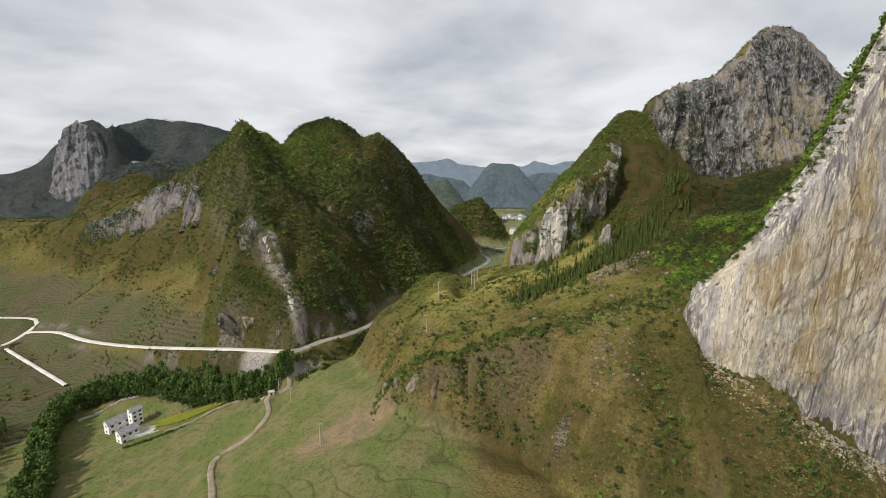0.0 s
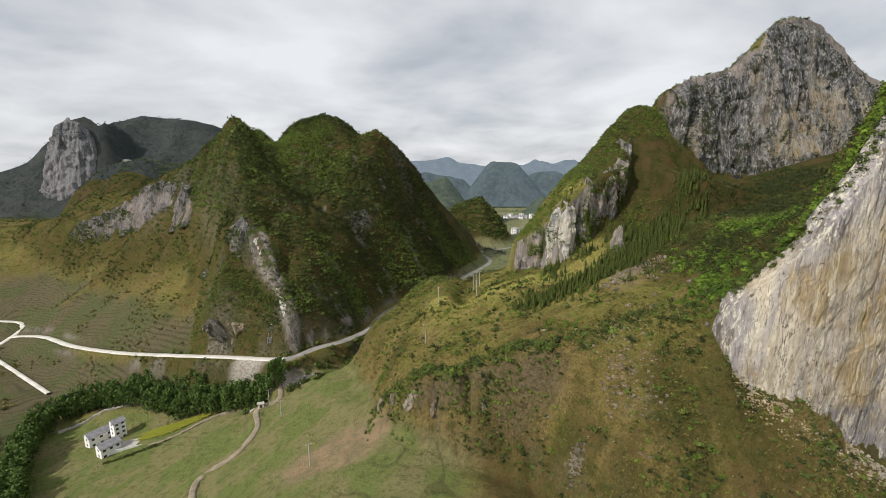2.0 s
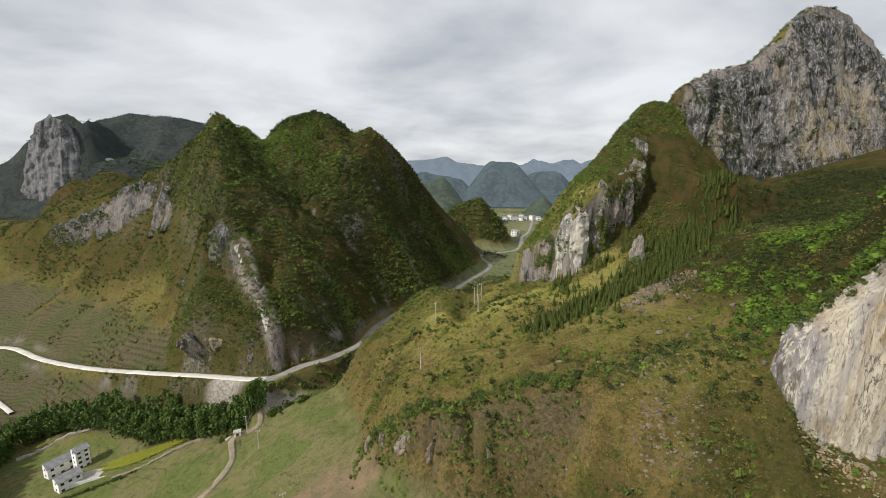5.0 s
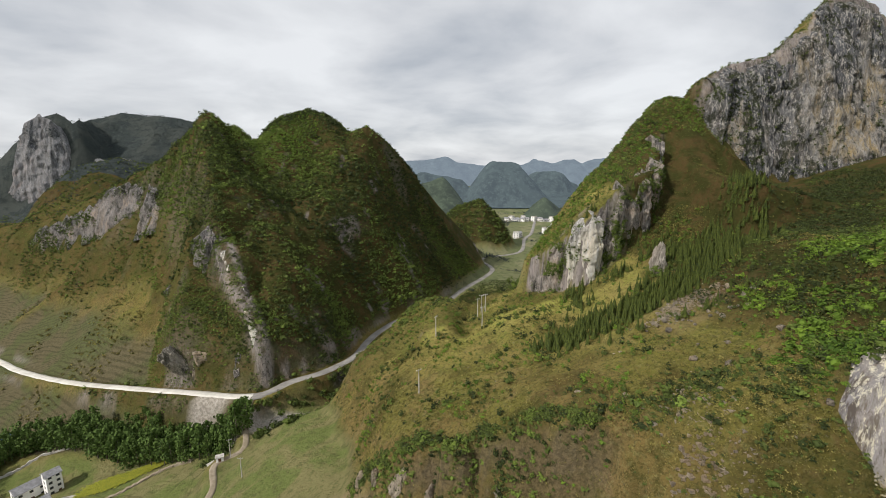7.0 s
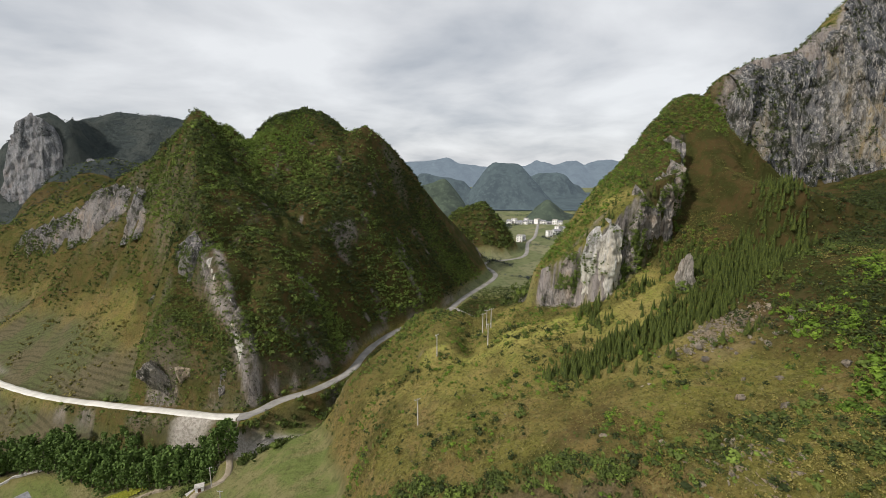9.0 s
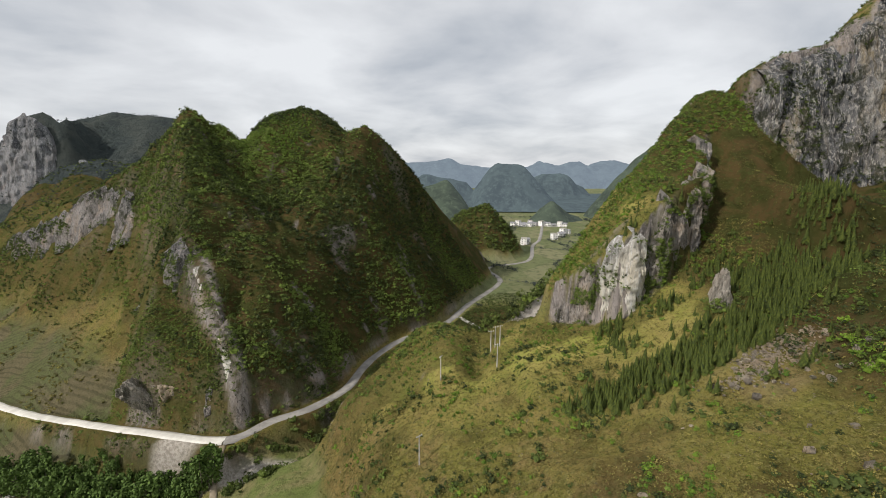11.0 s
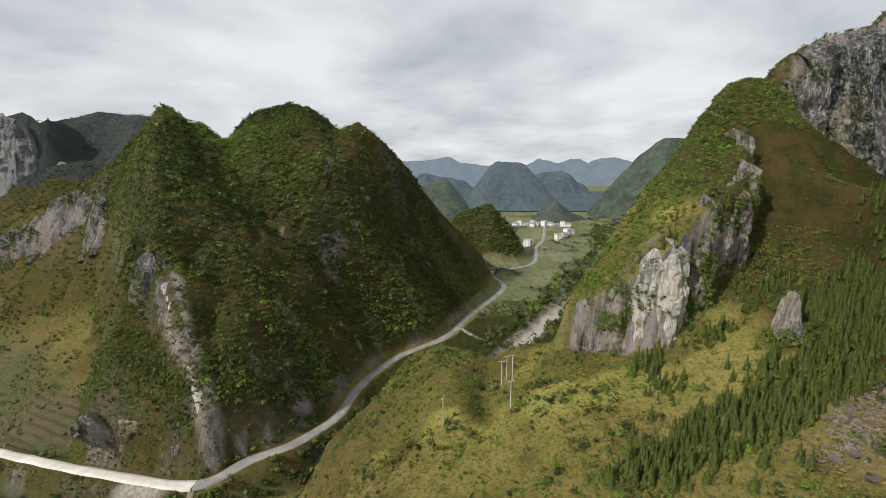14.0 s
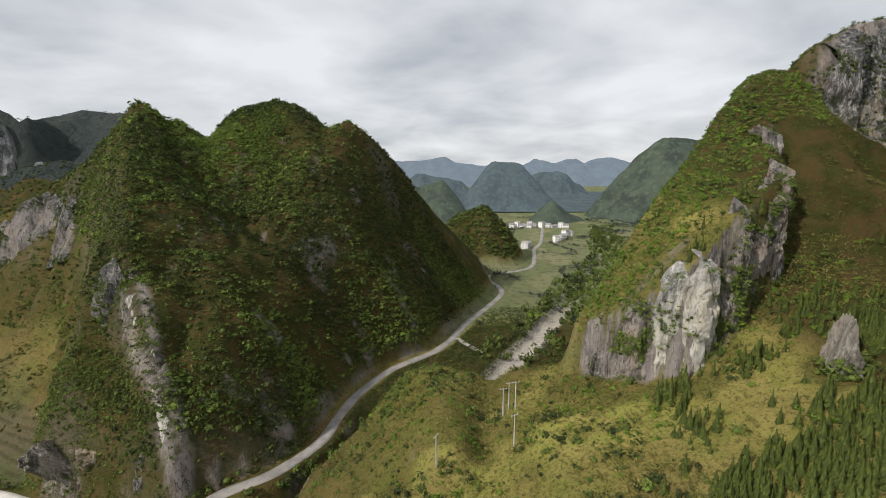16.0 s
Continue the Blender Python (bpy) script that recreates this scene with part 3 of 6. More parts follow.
TRACK = curve([(-103, 218, -4), (-101, 205, -10), (-96, 191, -15), (-105, 181, -16.5), (-98, 165, -17), (-101, 147, -19), (-111, 139, -23), (-111, 128, -22.5), (-96, 102, -16.5), (-88, 80, -14)])
RIVER = curve([(-330, 150, -56), (-276, 190, -55), (-262, 222, -52), (-230, 231, -46), (-170, 206, -30), (-122, 202, -18), (-92, 208, -13), (-68, 222, -13), (-44, 246, -14), (-32, 275, -12),
               (-10, 300, -9), (22, 308, -6), (39, 334, -4), (68, 382, -3.5), (122, 480, -3), (160, 545, -2), (230, 680, -1), (300, 900, 0)])


def height(X, Y):
    z = landform(X, Y)
    d, zr = line_field(X, Y, RIVER)
    z = np.where(d < 30, np.minimum(z, smax(zr, zr + 0.9 * (d - 5), 2)) + (z - np.minimum(z, smax(zr, zr + 0.9 * (d - 5), 2))) * ramp(d, 9, 26), z)
    for line, w in ((MAIN_ROAD, 3.6), (SIDE_ROAD, 3.0), (TRACK, 2.4)):
        d, zr = line_field(X, Y, line)
        z = zr + (z - zr) * ramp(d, w, w + 6)
    return z


def landform(X, Y):
    rough = fbm(X, Y, 60, 5, 11)
    wx, wy = X + 3 * fbm(X, Y, 35, 3, 21), Y + 3 * fbm(X, Y, 35, 3, 31)
    z = valley_floor(X, Y)
    left = np.maximum(ridge(wx, wy, LEFT_RIDGE, 7), np.maximum(ridge(wx, wy, LEFT_RIB, 5), np.maximum(ridge(wx, wy, MIDDLE_RIB, 9), ridge(wx, wy, FRONT_RIB, 9)))) + 3.5 * rough - 4.5 * ramp(np.abs(fbm(X, Y, 48, 3, 47)), 0.28, 0.0) * ramp(valley_floor(X, Y) + 125 - ridge(wx, wy, LEFT_RIDGE, 7), -10, 20)
    left = smin(left, ridge(wx, wy, WEST_EDGE, 1) + 3.5 * rough, 4)
    off = np.maximum(road_line(Y) - 5 - X, -40)
    cut = 1.45 * off + 4 + (0.65 * off + 0.0098 * off * np.abs(off) - 1.45 * off) * ramp(Y, 400, 450)
    left = smin(left, cut, 12)
    left = smin(left, 2.5 * (Y - np.interp(X, [-260, -200, -150, -102, -60], [262, 244, 230, 222, 222])), 4)
    far = np.maximum(ridge(wx, wy, FAR_LEFT, 8), ridge(wx, wy, FAR_STEP, 8)) + 5 * rough
    z = smax(z, left - 2, 6)
    z = smax(z, far, 10)
    z = smax(z, ridge(wx, wy, LITTLE_HILL, 14), 8)
    z = smax(z, spur(X, Y), 4)
    z = smax(z, near_cliff(X, Y), 3)
    z = smax(z, bowl(X, Y), 4)
    z = smax(z, white_cliff(X, Y) + 1.5 * rough, 3)
    z = np.where((X > 148) & (Y > 120), np.maximum(z, high_cliff(X, Y) - 1.2 * np.maximum(Y - 480, 0)), z)
    return z


# ---- mesh helpers ----
def quick_mesh(name, verts, faces, mats, smooth=True, tones=None):
    """A mesh from arrays: verts (n, 3) and faces (m, k), all with k corners."""
    verts, faces = np.asarray(verts, np.float32), np.asarray(faces, np.int32)
    me = bpy.data.meshes.new(name)
    me.vertices.add(len(verts))
    me.vertices.foreach_set("co", verts.ravel())
    k = faces.shape[1]
    me.loops.add(faces.size)
    me.loops.foreach_set("vertex_index", faces.ravel())
    me.polygons.add(len(faces))
    me.polygons.foreach_set("loop_start", np.arange(0, faces.size, k, dtype=np.int32))
    me.polygons.foreach_set("use_smooth", np.full(len(faces), smooth))
    me.update(calc_edges=True)
    for m in mats:
        me.materials.append(m)
    for key, values in (tones or {}).items():
        a = me.attributes.new(key, "FLOAT", "POINT")
        a.data.foreach_set("value", np.asarray(values, np.float32))
    return me


def grid_faces(ny, nx):
    i = (np.arange(ny - 1)[:, None] * nx + np.arange(nx - 1)[None, :]).ravel()
    return np.stack([i, i + 1, i + nx + 1, i + nx], 1)


def part(name, bm, material, parent, label=""):
    me = bpy.data.meshes.new(name)
    bm.to_mesh(me)
    bm.free()
    me.materials.append(material)
    ob = new(name, me)
    ob.parent = parent
    if label:
        ob["label"] = label
    return ob


def part_mesh(name, me, parent, label=""):
    ob = new(name, me)
    ob.parent = parent
    if label:
        ob["label"] = label
    return ob


# ---- the land ----
def steps(lo, a, b, hi, s, g):
    """Grid lines: even steps of s from a to b, growing by g on both sides out to lo and hi."""
    mid = list(np.arange(a, b + s / 2, s))
    out, d = [mid[-1]], s
    while out[-1] < hi:
        d *= g
        out.append(out[-1] + d)
    back, d = [mid[0]], s
    while back[-1] > lo:
        d *= g
        back.append(back[-1] - d)
    return np.array(back[:0:-1] + mid + out[1:])


gx, gy = steps(-4600, -345, 250, 4600, 1.7, 1.04), steps(-1500, 60, 400, 4700, 1.6, 1.04)
GX, GY = np.meshgrid(gx, gy)
GZ = height(GX, GY)
slope_y, slope_x = np.gradient(GZ, gy, gx)
STEEP = np.hypot(slope_x, slope_y)
HILL = GZ - valley_floor(GX, GY)
dm, _ = line_field(GX, GY, MAIN_ROAD)
dr, _ = line_field(GX, GY, RIVER)
EAST = ramp(GX - road_line(GY), -6, 8)
patch = fbm(GX, GY, 26, 4, 61)
rock = ramp(STEEP + 0.9 * patch, 2.15, 2.7) * ramp(HILL, 3, 9)
high = (GX > 150) & (GY > 255) & (GY < 480) & (GZ > 118)
rock = np.where(high, np.maximum(rock, ramp(patch, 0.7, 0.25)), rock)
# the grassy west slopes keep their rock to a band high up; the wooded south face shows little
WEST = ramp(98 * (GY - 383) + 149 * (GX + 200), 600, -600)
face = (1 - EAST) * (GY < 520)
rock = np.where(face > 0.5, rock * (0.2 * WEST * ramp(HILL + 14 * patch, 26, 52) + (1 - WEST) * (0.12 + 0.88 * ramp(patch, 0.35, 0.75))), rock)
rock = np.maximum(rock, face * ramp(np.abs(line_field(GX, GY, [(-139, 271, 0), (-122, 252, 0), (-107, 238, 0), (-99, 230, 0)])[0] - 2.0 - 2 * patch), 3.0, 1.0) * ramp(HILL, 4, 10))
rock = np.where((GX > 36) & (GX < 165) & (GY - 0.57 * GX > 188) & (GY < 320), 0.15 * rock, rock)
rock = np.maximum(rock, (1 - 0.9 * WEST * (1 - EAST)) * ramp(fbm(GX, GY, 9, 4, 67), 0.72, 0.95) * ramp(STEEP, 0.8, 1.3) * ramp(HILL, 3, 9) * 0.8)
rock = np.maximum(rock, 0.8 * ramp(dm, 10, 5) * ramp(STEEP, 0.9, 1.6) * ramp(GY, 215, 240) * ramp(patch, -0.1, 0.4))
rock = rock * (1 - 0.9 * EAST * (GY < 192) * (GX < 150)) * (1 - 0.75 * (1 - EAST) * ramp(GY, 395, 420) * (GY < 520))
wood_shade = ramp(HILL, 4, 12) * (1 - EAST)
wood_shade = np.maximum(wood_shade, EAST * ramp(GY - 226 - 0.5 * (GX - 46), -6, 8) * ramp(HILL, 10, 30) * 0.55)
wood_shade = wood_shade * (1 - 0.22 * WEST * ramp(HILL + 10 * patch, 70, 45) * (GY < 520))
wood_shade = np.where(GY > 520, ramp(HILL, 4, 12), wood_shade)
# steep meadow and back slope darkened, putting cloud shade into the colour
wood_shade = np.maximum(wood_shade, 0.85 * ramp(GX, 72, 84) * ramp(GY, 196, 206) * ramp(GY, 300, 280) * EAST)
wood_shade = np.maximum(wood_shade, 1.0 * ramp(GY - cliff_line(GX), -1, 3) * ramp(GX, 84, 98) * ramp(GY, 280, 250))
# ravine floor: shade painted along the river
wood_shade = np.maximum(wood_shade, 0.9 * ramp(dr, 26, 12) * ramp(GY, 205, 225) * ramp(GY, 312, 300) * ramp(GX, -95, -70))
rock = rock * (1 - ramp(GX, 74, 90) * ramp(GY, 150, 165) * ramp(GY - 0.5 * np.maximum(GX - 122, 0), 262, 250) * ramp(GZ, 140, 132))
rock = rock * ramp(GY, 620, 560) * (1 - 0.9 * ramp(GY - cliff_line(GX), 2, 5) * ramp(GX, 84, 90) * ramp(GY, 215, 190))
brow = np.interp(GX, [-40, -10, 10, 18, 28, 60, 84, 100, 145, 220], [132, 119, 112, 104, 92, 90, 92, 100, 110, 120])
# ground below the brow goes darker, broken up by noise
below_brow = ramp(GY - brow + 5 * fbm(GX, GY, 20, 3, 75), 3, -7) * ramp(HILL, 4, 10) * EAST * ramp(GX, -20, 6)
wood_shade = np.maximum(wood_shade, 0.6 * below_brow * ramp(fbm(GX, GY, 9, 5, 63), -0.1, 0.4))
wood_shade = np.maximum(wood_shade, 0.6 * EAST * ramp(fbm(GX, GY, 22, 5, 65), 0.25, 0.7) * (GY < 250))
# strip between road and river: dark scrub ground plus the ravine's painted shade
between = ramp(GX - road_line(GY), 4, 7) * ramp(dr, 5, 8) * ramp(GY, 232, 242) * ramp(GY, 430, 390) * ramp(HILL, 14, 9)
wood_shade = np.maximum(wood_shade, between)
# sunny part of the east slope, put into the ground colour
sunlit = EAST * ramp(GY - brow, 2, 40) * ramp(GX, 100, 72) * (0.6 + 0.4 * ramp(fbm(GX, GY, 24, 4, 69), -0.5, 0.3)) 
sunlit = sunlit * (0.2 + 0.8 * ramp(GY + 0.4 * GX, 150, 195)) * ramp(GX, -50, -15)
# the same grass as a weak olive tint on the west slope
sunlit = np.maximum(sunlit, 0.22 * WEST * (1 - EAST) * (GY < 520) * ramp(fbm(GX, GY, 30, 4, 77), -0.6, 0.2))
wood_shade = np.maximum(wood_shade, 0.7 * ramp(GX, -245, -215) * ramp(HILL, 1, 5) * (1 - EAST) * (GY < 350))
flat = ramp(HILL, 8, 2)
upper = ramp(GX, -110, -150) * ramp(GZ + 8 * patch, -10, 6) * (GY < 640) * flat
wood_shade = np.maximum(wood_shade, (0.38 + 0.25 * patch) * ramp(GX, -110, -150) * ramp(GZ + 8 * patch, -10, 6) * (GY < 640))
terrace = (1 - upper) * (1 - 0.9 * between) * flat * np.maximum(ramp(GX, -95, -125) * ramp(GY - np.interp(GX, [-430, -262, -170, -100], [160, 232, 212, 222]), -2, 6), ramp(GX, -262, -275))
meadow = flat * (1 - terrace) * (1 - between) * np.maximum(ramp(GX, 20, 0) * ramp(GY, 235, 215), ramp(GY, 400, 440) * ramp(GX, -110, -70))
riser = ramp(STEEP, 0.9, 1.4) * flat
level = np.where(GX < -262, np.maximum(field_level(GX, GY), 0) + 0.11 * (GY - 0.6 * GX) + 2.2 * fbm(GX, GY, 45, 3, 55), field_level(GX, GY))
level = np.where(terrace > 0.3, level, 0.09 * (GX + 0.35 * GY) + 2.0 * fbm(GX, GY, 40, 3, 57))
lines = np.maximum(terrace, 0.55 * meadow * ramp(fbm(GX, GY, 70, 2, 59), -0.05, 0.2) * (GY < 240))
earth = flat * ramp(22 * fbm(GX, GY, 14, 3, 71) * 0.35 + 20 - np.hypot((GX + 42) / 1.9, GY - 115), 0, 14) * ramp(GY, 101, 106)
earth = np.maximum(earth, 0.35 * ramp(np.hypot((GX - 80) / 1.9, GY - 143), 15, 7) * ramp(fbm(GX, GY, 8, 3, 73), -0.1, 0.35))
hazed_plots = flat * ramp(GY, 330, 420) * (1 - between) * ramp(GX, -110, -70)
gravel = ramp(dr, 8 + 3.5 * (GY > 300), 4 + 3.5 * (GY > 300)) * ramp(np.abs(GY - 262), 42, 48) * ramp(GX, -120, -100) * (1 - 0.8 * ramp(GY, 400, 470))
gravel = np.maximum(gravel, 0.9 * ramp(np.hypot((GX + 126) / 3.0, GY - 219), 6, 3))
scarp_ = ramp(GX, -34, -24) * ramp(GX, 50, 38) * ramp(GY, 96, 100) * ramp(GY, 136, 128) * 0.85 * ramp(STEEP + 0.8 * fbm(GX, GY, 7, 4, 87), 1.5, 2.3)
# flutes and ledges of the bare rock
hx, hy = slope_x / np.maximum(STEEP, 0.01), slope_y / np.maximum(STEEP, 0.01)
push = rock * ramp(STEEP, 1.2, 2.2) * (1.8 * fbm(GX, GY, 9, 4, 81) + 0.7 * np.sin(GZ * 0.55 + 3 * fbm(GX, GY, 20, 2, 83)))
kinds = {"rock": rock, "wood_shade": wood_shade, "terrace": terrace, "meadow": meadow, "riser": riser, "earth": earth, "gravel": gravel, "level": level, "lines": lines, "sunlit": sunlit, "hazed_plots": hazed_plots, "scarp": scarp_}
LV = np.stack([(GX + hx * push).ravel(), (GY + hy * push).ravel(), (GZ + (0.35 + 0.45 * EAST * ramp(HILL, 4, 12) * (GY < 260)) * fbm(GX, GY, 5, 3, 85) * ramp(dm, 3, 8)).ravel()], 1)
LF = grid_faces(*GX.shape)
fc = LF[:, 0]
region = np.zeros(len(LF), int)
region[((HILL > 6) & (GX < road_line(GY)) & (GY < 560) & (GX > -480)).ravel()[fc]] = 1
region[(((HILL > 6) | (GY > 600)) & (GX < -150) & (GY >= 540)).ravel()[fc]] = 2
region[((GX > 40) & (GY > 190) & (GZ > 66) & (GY < 560)).ravel()[fc]] = 3
for code, name, label, cat in (
        (0, "ground", "valley ground with terraced fields, meadow and dry grassy slopes", "ground"),
        (1, "mountain_west", "steep karst mountain with three wooded peaks and bare rock bands", "mountain"),
        (2, "mountain_far_west", "dark hazy karst mountain with grey cliffs in the distance", "mountain"),
        (3, "mountain_east", "steep karst mountain with green flank above a brown meadow", "mountain")):
    own = LF[region == code]
    used, inv = np.unique(own.ravel(), return_inverse=True)
    me = quick_mesh(name, LV[used], inv.reshape(own.shape), [HAZED_SLOPE if code == 2 else GROUND], True, {k: v.ravel()[used] for k, v in kinds.items()})
    tagged(new(name, me), label, cat, kind="structure")


# ---- bare cliffs ----
CLIFF_POINTS = {}


def cliff_wall(name, label, line, x0, x1, step, mat, foot=None, top=None, depth=2.0, seed=0, over=1.5, lean=None, ragged=1.5, smooth=True, rim=0.6, base=0.2, flank_=8, flute=1.0, grain=1.0):
    """A cliff face that stands on a line in plan, cracked and ledged, from below its foot to its rim."""
    xs = np.arange(x0, x1, step)
    ys = line(xs)
    arc = np.concatenate([[0], np.cumsum(np.hypot(np.diff(xs), np.diff(ys)))])
    tx, ty = np.gradient(xs, arc), np.gradient(ys, arc)
    lo = foot(xs) if foot is not None else height(xs + 4 * ty, ys - 4 * tx) - 4
    hi = top(xs) if top is not None else height(xs - 5 * ty, ys + 5 * tx) + 0.6
    hi = np.maximum(hi + ragged * fbm(arc, 0 * arc, 7, 4, seed + 9), lo + 0.5)
    n = int(max((hi - lo).max() / step, 8))
    v = np.linspace(0, 1, n)[:, None]
    Z = lo + (hi - lo) * v
    A = np.broadcast_to(arc, Z.shape) + 0.8 * fbm(np.broadcast_to(arc, Z.shape), Z, 12, 3, seed + 6)
    A, Zg = A / grain, Z / grain
    cleft = 1 - np.abs(fbm(A, Zg * 0.07 * flute, 7, 2, seed + 2)) / 0.12
    out = depth * (1.2 * fbm(A, Zg * 0.16 * flute, 18, 3, seed + 1) + 0.4 * fbm(A, Zg, 9, 5, seed + 3) + 0.45 * np.abs(fbm(A, Zg * 0.12 * flute, 4, 4, seed + 8)))
    out = out - 0.75 * depth * np.clip(cleft, 0, 1) * ramp(fbm(A, Zg, 25, 2, seed + 7), -0.4, 0.2)
    out = out + 0.35 * depth * ramp(fbm(A * 0.7, Zg * 0.45, 10, 4, seed + 4), -0.03, 0.03) + over * np.sin(np.pi * v)
    fade = np.clip((1 - v) * (hi - lo) / 4, 0, 1)
    out = out * fade - (5.0 if lean is None else 1.5) * (1 - fade)
    if lean is not None:
        out = out - lean(xs) * v + 1.0
    ends = np.clip(np.minimum(arc, arc[-1] - arc) / 3, 0, 1)
    out = out - 4 * (1 - ends)
    X = xs + ty * out
    Y = ys - tx * out
    V = np.stack([X.ravel(), Y.ravel(), Z.ravel()], 1)
    CLIFF_POINTS[name] = np.stack([X, Y, Z], 2)
    A = A * grain
    # weathered margins under the rim, over the foot and at the first end
    margin = np.maximum(ramp(v + 0.22 * fbm(A, Z * 0.2, 14, 4, seed + 11), rim, rim + 0.35), ramp(v + 0.10 * fbm(A, Z, 12, 4, seed + 12), base, base - 0.12))
    margin = np.maximum(margin, ramp(A + 5 * fbm(A, Z, 14, 3, seed + 13), flank_ + 4, flank_ - 4))
    me = quick_mesh(name, V, grid_faces(*Z.shape), [mat], smooth, {"margin": margin.ravel()})
    return tagged(new(name, me), label, "cliff", kind="structure")


def across(xs, ys):
    """A line in plan or height over x, through the given places."""
    return lambda x: np.interp(x, xs, ys)


cliff_wall("cliff_1", "sheer tan and grey limestone cliff with drip streaks", lambda x: cliff_line(x) - 3.0, 82, 215, 0.8, CLIFF_TAN,
           foot=lambda x: cliff_foot(x) - 11, top=lambda x: cliff_top(x) + 0.8, depth=0.75, seed=100, over=1.5, ragged=0.4, smooth=False, rim=0.66, base=0.24, flank_=8, flute=1.5, grain=0.7)
cliff_wall("cliff_2", "high grey limestone cliff with ochre patches and dark scrub", high_face, 151, 400, 0.9, CLIFF_GREY,
           top=lambda x: height(x, high_rim(x)) + 0.3, depth=2.2, seed=200, over=1.5, lean=lambda x: high_rim(x) - high_face(x) - 1, ragged=1.0, rim=0.52, base=0.22, flank_=16, flute=2.2, grain=0.7)
brow_line = across([42, 46, 50, 56, 61, 67, 76, 80, 83, 89, 98, 107, 114, 119], [72, 80, 85, 88, 94, 95, 97, 106, 116, 121, 123, 126, 129, 131])


def brow_top(x):
    return np.minimum(height(x, face_line(x) + 5) + 0.6, brow_line(x))


# grey upper margin: streaked rock, with shade across the top painted in
cliff_wall("cliff_3", "pale white limestone cliff at the foot of a green hill flank", face_line, 55, 74, 0.4, CLIFF_WHITE, top=brow_top, depth=1.1, seed=300, over=0.6, ragged=4.0, rim=0.62, base=0.02, flank_=-8, flute=1.2, grain=0.3, smooth=False)
cliff_wall("cliff_4", "broken grey and pink rock band with hanging scrub", lambda x: face_line(x) + 0.6, 69, 119, 0.5, CLIFF_SCRUB, top=brow_top, depth=1.3, seed=340, over=0.6, ragged=6.0, rim=0.55, base=0.3, flank_=2, flute=1.2, grain=0.3, smooth=False)
cliff_wall("cliff_5", "small weathered grey crag beside the pale cliff", lambda x: face_line(x) + 0.4, 42, 57, 0.5, CLIFF_SCRUB, top=lambda x: brow_top(x) - 3, depth=1.3, seed=350, over=0.5, ragged=6.0, grain=0.3, smooth=False)
cliff_wall("cliff_6", "long grey and pinkish rock band below the mountain shoulder", across([-450, -420, -336, -300, -267, -248, -228], [458, 444, 408, 388, 368, 357, 349]), -446, -229, 1.0,
           CLIFF_SHOULDER, foot=across([-446, -420, -370, -336, -300, -267, -248, -229], [10, 16, 36, 46, 50, 54, 60, 66]), top=across([-446, -420, -370, -340, -318, -300, -267, -248, -236, -229], [44, 56, 70, 82, 97, 101, 100, 94, 88, 74]),
           depth=3.0, seed=360, over=2.0, lean=across([-446, -420, -340, -300, -260, -229], [4, 5, 13, 20, 18, 12]), ragged=4.0)
cliff_wall("cliff_7", "grey rock face under the wooded rib above the road", across([-205, -186, -165, -146, -134], [308, 293, 275, 261, 252]), -200, -145, 0.8,
           CLIFF_SHOULDER, foot=across([-200, -186, -170, -150, -145], [30, 26, 24, 28, 34]), top=across([-200, -190, -182, -172, -160, -150, -145], [38, 44, 50, 72, 80, 77, 60]),
           depth=3.0, seed=380, over=1.5, lean=lambda x: 11 + 0 * x, ragged=4.0)
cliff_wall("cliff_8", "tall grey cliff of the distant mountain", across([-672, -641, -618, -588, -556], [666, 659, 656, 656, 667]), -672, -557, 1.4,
           CLIFF_HAZED, foot=lambda x: 38 + 0 * x, top=across([-672, -660, -650, -636, -620, -606, -590, -575, -566, -557], [100, 138, 160, 178, 187, 192, 187, 176, 150, 118]),
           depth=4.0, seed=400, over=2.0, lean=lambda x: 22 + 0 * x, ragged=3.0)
rib_line = across([-137, -125, -110, -103, -98], [268, 252, 238.5, 232, 227])
cliff_wall("cliff_11", "low grey crag at the foot of the distant mountain", across([-720, -690, -670], [668, 660, 664]), -716, -672, 1.4, CLIFF_HAZED,
           foot=lambda x: 36 + 0 * x, top=across([-716, -705, -690, -680, -672], [48, 70, 74, 72, 60]), depth=3.0, seed=460, over=1.0, lean=lambda x: 6 + 0 * x, ragged=3.0)
cliff_wall("cliff_9", "thin pale rock ribs running down the wooded mountain edge", rib_line, -137, -99, 0.5, CLIFF_WHITE,
           foot=lambda x: height(x, rib_line(x)) - 5, top=lambda x: height(x, rib_line(x)) + np.interp(x, [-137, -132, -120, -112, -104, -99], [-1, 2.5, 0.5, 3, 1.5, -1]),
           depth=1.5, seed=420, over=0.8, lean=lambda x: 2.5 + 0 * x, ragged=3.0)
cliff_wall("cliff_12", "low pale and dark rock crags at the mountain foot above the road", across([-125, -112, -98, -84, -70, -62], [229, 228, 232, 243, 255, 266]), -122, -64, 0.5, CLIFF_SCRUB,
           foot=lambda x: -8 + 0 * x, top=across([-122, -116, -108, -103, -96, -90, -84, -76, -70, -64], [4, 15, 8, 20, 11, 17, 9, 12, 5, 2]), depth=1.8, seed=480, over=0.6, lean=lambda x: 5 + 0 * x, ragged=6.0, grain=0.5)
